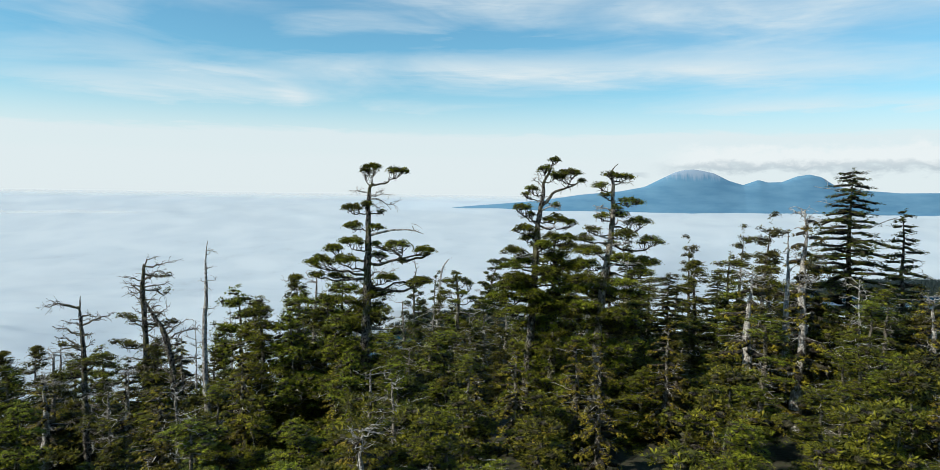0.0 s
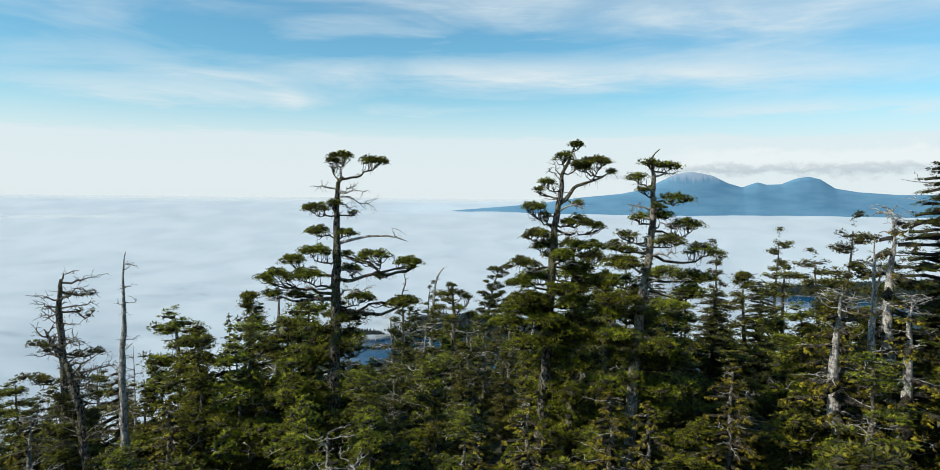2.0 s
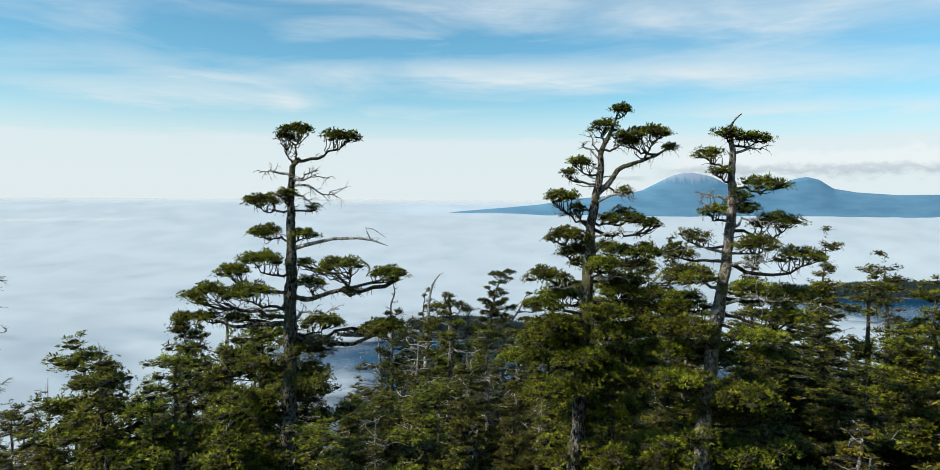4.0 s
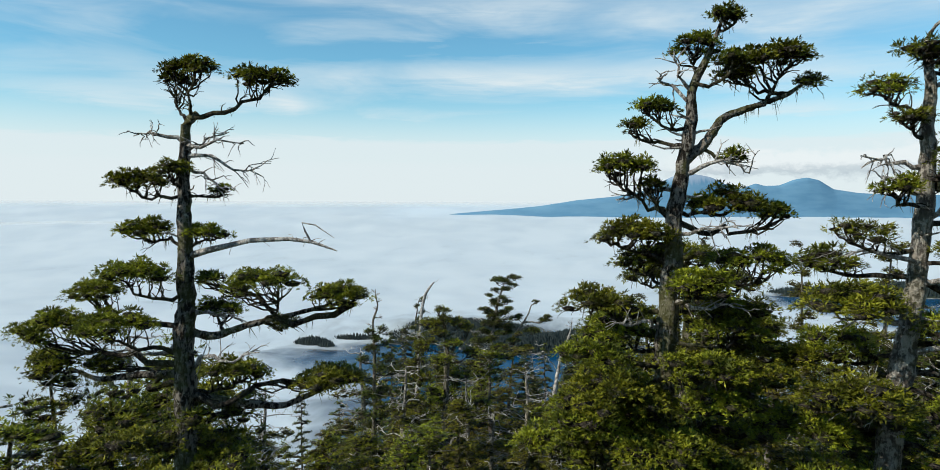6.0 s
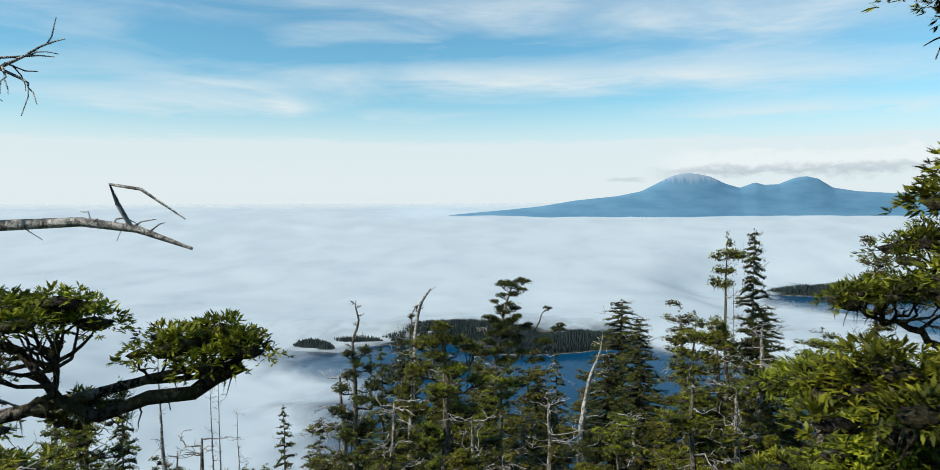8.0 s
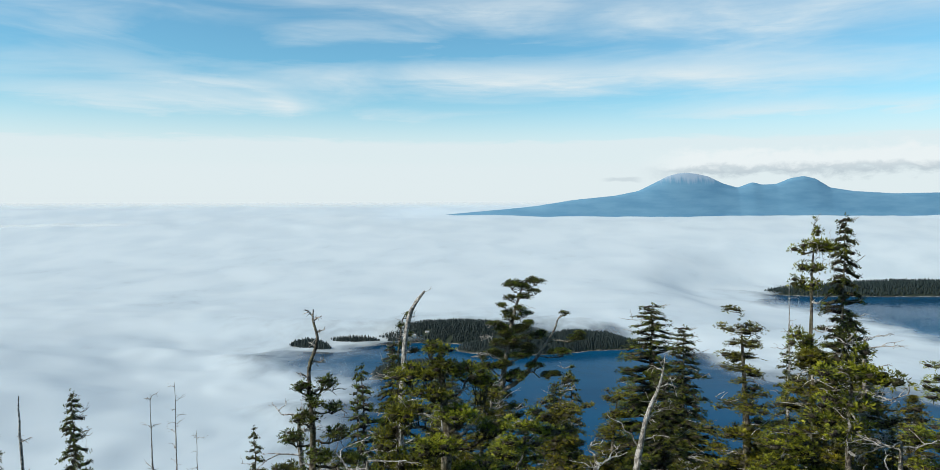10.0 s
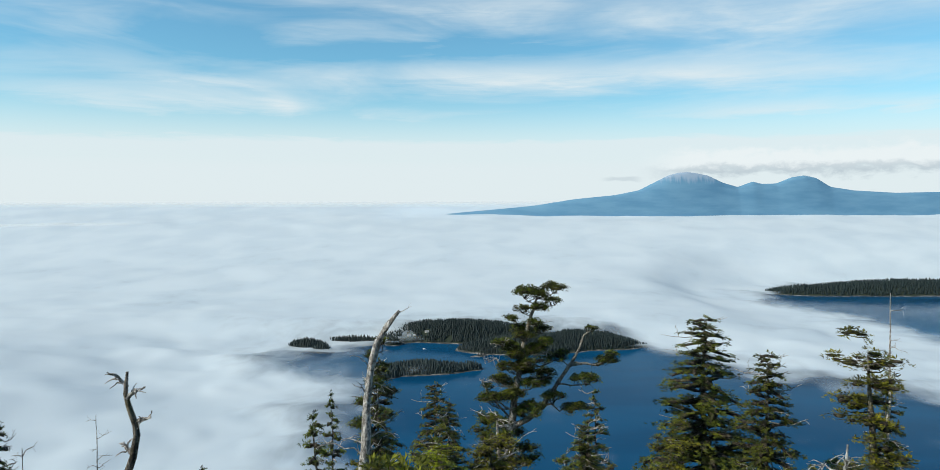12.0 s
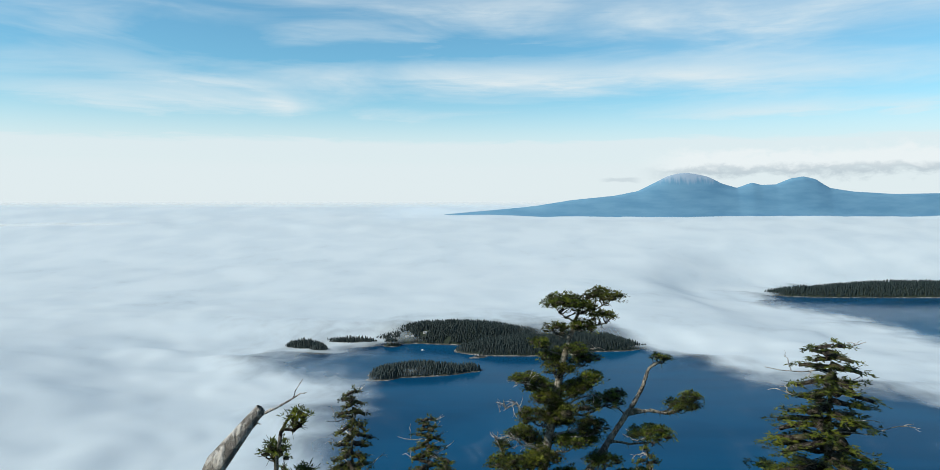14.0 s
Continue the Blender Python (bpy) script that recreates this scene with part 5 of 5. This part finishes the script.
kind("spire_a", name="spruce", label="narrow dark spruce with a pointed crown", h=10.0, seed=104, needle=NEEDLE_DEEP, mat=BARK, group="hillside spruces", reach=1.9, top=0.25, boughs=62, droop=0.2, width=0.75, size=0.13, taper=0.8, start=0.05, bare_twigs=8, density=1.25)
kind("spire_b", name="spruce", label="ragged dark spruce with drooping boughs", h=9.0, seed=105, needle=NEEDLE_DEEP, mat=BARK, group="hillside spruces", reach=1.8, top=0.3, boughs=56, droop=0.2, width=0.7, size=0.13, taper=0.65, bare_twigs=16, start=0.06, density=1.25, lean=-0.3)
kind("cedar", name="cedar", label="yellow-cedar with hanging golden-green sprays and grey trunk", h=9.5, seed=106, needle=NEEDLE_GOLD, mat=BARK_PALE, group="hillside cedars", reach=1.7, top=0.3, boughs=44, droop=0.35, hang=0.5, width=0.8, size=0.14, taper=0.6, r0=0.19, bare_twigs=26, density=1.15, start=0.06)
kind("half_dead", name="hemlock", label="half-dead hemlock with a bare spiky top and sparse needles", h=9.5, seed=107, needle=NEEDLE_DULL, mat=BARK_PALE, group="half-dead hemlocks", reach=1.7, top=0.5, boughs=40, droop=0.04, width=0.8, size=0.118, taper=0.5, dead_top=0.2, r0=0.19, bare_twigs=44, moss=0.6, start=0.08, pads=True, density=0.8, lean=0.3)
kind("thin", name="cedar", label="thin cedar with bare lower branches and tufts of pale sprays", h=9.0, seed=108, needle=NEEDLE_GOLD, mat=DEADWOOD, group="hillside cedars", reach=1.6, top=0.25, boughs=22, droop=0.32, hang=0.45, width=0.75, size=0.14, taper=0.45, r0=0.24, bare_twigs=40, density=1.05, start=0.3, dead_top=0.06)
kind("young", name="hemlock", label="young bushy hemlock growing in the understorey", h=3.2, seed=110, needle=NEEDLE_DULL, mat=BARK, group="young hemlocks", reach=1.5, top=0.4, boughs=16, droop=0.08, width=0.9, size=0.14, taper=0.7, start=0.05, r0=0.06, pads=True, density=0.8)
FIRST = dict.fromkeys(KINDS, True)


def stand(key, x, y, top=None, h=None, turn=0.0, wide=1.0):
    """Plant a tree of a kind, so that it reaches the height top (or is h tall)."""
    ob, full = KINDS[key]
    z = float(ground_z(x, y)) + 0.05
    s = ((top - z) if top else h) / full
    w = wide * (0.55 + 0.5 * min(s, 1.4))
    if FIRST[key]:
        ob.matrix_basis, FIRST[key] = pose(x, y, z, 0, 0, turn) @ Matrix.Diagonal((w, w, s, 1)), False
    else:
        own = ob.scale
        copy_thing(ob, pose(x, y, z, 0, 0, turn) @ Matrix.Diagonal((w / own[0], w / own[1], s / own[2], 1)))


for row in (("broad", 19.9, 33.9, 441.4, 40, 1.35), ("spire_a", 23.6, 35.5, 439.3, 10, 1.4), ("thin", 17.2, 33.3, 439.6, 0, 1.2), ("thin", 12.7, 28.6, 436.8, 80, 1.3), ("cedar", 13.6, 30.2, 434.6, 10, 1.2), ("tufted", 14.4, 31.6, 439.0, 20, 0.9), ("thin", 15.1, 28.6, 436.7, 140, 1.3),
            ("tufted", 24.2, 58.8, 437.1, 60, 1.0), ("tufted", 20.4, 60.6, 436.0, 130, 1.0),
            ("spire_a", -17.8, 55.4, 430.6, 0, 0.8), ("spire_b", -11.3, 41.7, 434.3, 30, 0.6), ("spire_b", 19.3, 76.4, 428.2, 30, 0.8)):
    stand(row[0], row[1], row[2], row[3], turn=row[4], wide=row[5])
for row in (("broad", 11.7, 79.4, 430.3, 40, 1.5), ("broad", 10.8, 70.2, 430.6, 10, 0.95), ("spire_b", 7.8, 87.0, 424.3, 0, 0.9), ("layered_c", 13.1, 61.8, 436.4, 50, 0.8), ("broad", 15.0, 63.0, 436.5, 15, 0.6),
            ("broad", -35.5, 94.2, 420.3, 0, 0.9), ("spire_a", -42.0, 93.0, 418.5, 0, 1.2), ("spire_a", -16.5, 85.0, 420.2, 0, 0.9), ("broad", -6.9, 93.2, 424.8, 90, 1.0), ("broad", -3.0, 97.0, 422.0, 45, 1.1), ("spire_a", -9.3, 88.0, 423.9, 0, 0.8), ("spire_a", -5.4, 66.5, 429.5, 30, 0.9), ("broad", -1.6, 84.0, 424.6, 200, 0.9), ("layered_b", -2.6, 55.6, 431.8, 0, 0.7)):
    stand(row[0], row[1], row[2], row[3], turn=row[4], wide=row[5])

for row in (("layered_b", -5.6, 35.2, 435.2, 100, 1.0), ("layered_b", -7.2, 36.4, 435.4, 10, 1.0), ("layered_c", -8.7, 33.2, 434.9, 60, 1.0), ("layered_b", -10.4, 32.2, 434.6, 190, 1.0), ("layered_b", -12.4, 34.6, 434.8, 260, 1.0), ("half_dead", -9.4, 38.4, 435.6, 0, 0.9),
            ("layered_a", 13.2, 38.0, 436.0, 0, 1.0), ("layered_c", 15.6, 39.0, 436.6, 50, 1.0), ("layered_b", 17.8, 38.4, 436.4, 120, 1.0), ("tufted", 20.5, 40.0, 437.0, 10, 1.0), ("layered_b", 14.6, 35.2, 435.2, 200, 1.0), ("layered_b", 17.2, 34.4, 435.2, 300, 1.0), ("layered_c", 11.0, 39.6, 435.4, 80, 0.9), ("layered_b", 9.4, 35.0, 434.6, 150, 1.0)):
    stand(row[0], row[1], row[2], row[3], turn=row[4], wide=row[5] * 1.2)
for row in (("layered_b", -7.6, 34.6, 434.9, 30, 0.9), ("layered_a", -9.6, 35.8, 435.1, 80, 0.8), ("layered_b", -6.4, 31.2, 433.9, 150, 0.9), ("layered_b", -8.8, 31.8, 433.9, 220, 0.9), ("layered_c", -3.9, 31.0, 433.4, 10, 0.9), ("layered_a", -11.0, 33.4, 434.0, 0, 0.8)):
    stand(row[0], row[1], row[2], row[3], turn=row[4], wide=row[5] * 1.25)
for row in (("layered_b", 7.8, 28.0, 432.4, 0, 0.9), ("layered_a", 9.6, 29.4, 433.2, 70, 0.9), ("layered_b", 4.6, 28.2, 432.0, 140, 0.9), ("cedar", 0.4, 29.0, 431.6, 0, 0.9), ("layered_c", -10.0, 44.5, 433.0, 0, 0.9), ("layered_b", -12.2, 46.0, 431.3, 60, 0.9), ("half_dead", -8.4, 47.0, 431.6, 10, 0.9), ("tufted", 2.2, 57.0, 431.2, 35, 0.9), ("layered_b", 0.8, 60.0, 428.6, 15, 0.9), ("half_dead", -3.2, 51.5, 431.4, 0, 1.0), ("layered_c", 1.2, 54.0, 431.6, 40, 0.9), ("half_dead", 2.9, 52.4, 431.0, 90, 1.0), ("layered_a", -0.3, 47.5, 430.4, 10, 0.9), ("half_dead", -5.6, 57.0, 430.8, 150, 1.1), ("layered_c", 7.0, 48.4, 434.6, 30, 0.7),
            ("broad", 6.4, 58.5, 431.0, 70, 0.7), ("half_dead", 9.2, 50.0, 432.4, 200, 0.9), ("layered_b", -4.6, 48.6, 428.9, 20, 1.1), ("layered_a", 3.6, 48.0, 429.8, 60, 1.0), ("half_dead", 0.2, 50.2, 431.2, 210, 0.9), ("layered_c", 5.2, 51.2, 430.6, 120, 0.9),
            ("layered_b", -6.8, 52.0, 427.6, 75, 1.1), ("tufted", 11.0, 46.0, 433.0, 0, 0.9), ("tufted", 13.5, 42.0, 434.6, 90, 0.9), ("broad", 17.5, 46.0, 434.8, 30, 0.8), ("tufted", 22.0, 48.0, 436.4, 200, 1.0), ("tufted", 5.2, 36.5, 434.8, 0, 1.0), ("layered_a", 8.2, 38.5, 435.2, 60, 1.1), ("broad", 11.2, 36.2, 435.6, 110, 0.8),
            ("layered_a", 11.5, 58.5, 431.8, 0, 1.2), ("half_dead", 14.0, 60.0, 432.5, 40, 1.2), ("layered_b", 9.9, 57.0, 429.8, 90, 1.2), ("tufted", 12.6, 66.0, 432.0, 150, 1.1), ("layered_c", 15.6, 57.0, 432.4, 0, 1.1), ("broad", 17.0, 66.0, 432.0, 20, 0.9),
            ("layered_c", -1.6, 70.0, 427.4, 0, 0.9), ("tufted", 0.4, 72.5, 427.0, 80, 1.0), ("half_dead", 1.2, 75.0, 427.2, 160, 1.0), ("tufted", -2.4, 74.0, 426.2, 30, 1.0), ("broad", 4.6, 74.0, 426.6, 0, 0.7), ("half_dead", 5.4, 78.0, 425.6, 60, 0.9), ("tufted", 7.4, 72.0, 427.2, 10, 0.9)):
    stand(row[0], row[1], row[2], row[3], turn=row[4], wide=row[5] * 1.25)

# --- the rest of the wood: tree tops capped to fit the camera's sightlines
TOP_CAP_X = [-60, -40, -25, -14, -6, 0, 6, 14, 25, 40, 60]
TOP_CAP = (
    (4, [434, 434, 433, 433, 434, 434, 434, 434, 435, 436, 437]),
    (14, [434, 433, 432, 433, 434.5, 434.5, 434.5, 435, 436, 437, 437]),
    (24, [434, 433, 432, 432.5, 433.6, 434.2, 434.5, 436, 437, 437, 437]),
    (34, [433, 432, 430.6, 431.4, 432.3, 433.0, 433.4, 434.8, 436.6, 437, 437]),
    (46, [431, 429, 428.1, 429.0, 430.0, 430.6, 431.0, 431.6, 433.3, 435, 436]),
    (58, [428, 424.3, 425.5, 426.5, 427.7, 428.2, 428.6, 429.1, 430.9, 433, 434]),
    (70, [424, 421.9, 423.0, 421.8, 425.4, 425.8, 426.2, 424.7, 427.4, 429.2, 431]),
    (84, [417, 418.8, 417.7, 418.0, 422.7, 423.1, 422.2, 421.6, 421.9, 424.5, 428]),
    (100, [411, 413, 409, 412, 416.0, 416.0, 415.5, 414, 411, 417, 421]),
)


def top_cap(x, y):
    col = [np.interp(x, TOP_CAP_X, r) for _, r in TOP_CAP]
    return float(np.interp(y, [r[0] for r in TOP_CAP], col))


rng = np.random.default_rng(77)
spots, tries = [(-5.3, 32.9), (2.55, 30.6), (6.3, 30.8), (2.55, 79.5)], 0
MIX = ["layered_a", "layered_b", "layered_c", "tufted", "layered_c", "spire_b", "cedar", "half_dead", "thin", "half_dead", "cedar", "layered_a", "tufted"]
NEAR_MIX = ["layered_b", "cedar", "layered_c", "layered_b", "thin", "cedar", "half_dead", "layered_c"]
while len(spots) < 250 and tries < 9000:
    tries += 1
    y = rng.uniform(4, 100)
    x = rng.uniform(-1, 1) * (9 + y * 0.62)
    gap = 1.9 if y < 45 else 2.7
    if any((x - a) ** 2 + (y - b) ** 2 < gap * gap for a, b in spots):
        continue
    tall = (top_cap(x, y) - float(ground_z(x, y))) * rng.uniform(0.78, 1.0)
    if tall < 2.6:
        continue
    spots.append((x, y))
    mix = MIX if y > 34 else NEAR_MIX
    stand(mix[rng.integers(len(mix))], x, y, h=min(tall, 16.0), turn=rng.uniform(0, 360), wide=rng.uniform(0.85, 1.2))

for _ in range(26):  # close the lower flank
    x, y = rng.uniform(-30, -8), rng.uniform(22, 44)
    stand(MIX[rng.integers(len(MIX))], x, y, top=top_cap(x, y) + rng.uniform(-0.3, 0.9), turn=rng.uniform(0, 360), wide=1.1)

# --- young growth that closes the floor between the trunks
low_rng = np.random.default_rng(78)
for _ in range(60):
    y = 8 + 50 * low_rng.random() ** 1.4
    x = low_rng.uniform(-1, 1) * (6 + y * 0.6)
    if top_cap(x, y) - float(ground_z(x, y)) > 3.5:
        stand("young", x, y, h=low_rng.uniform(2.6, 4.6), turn=low_rng.uniform(0, 360), wide=1.25)
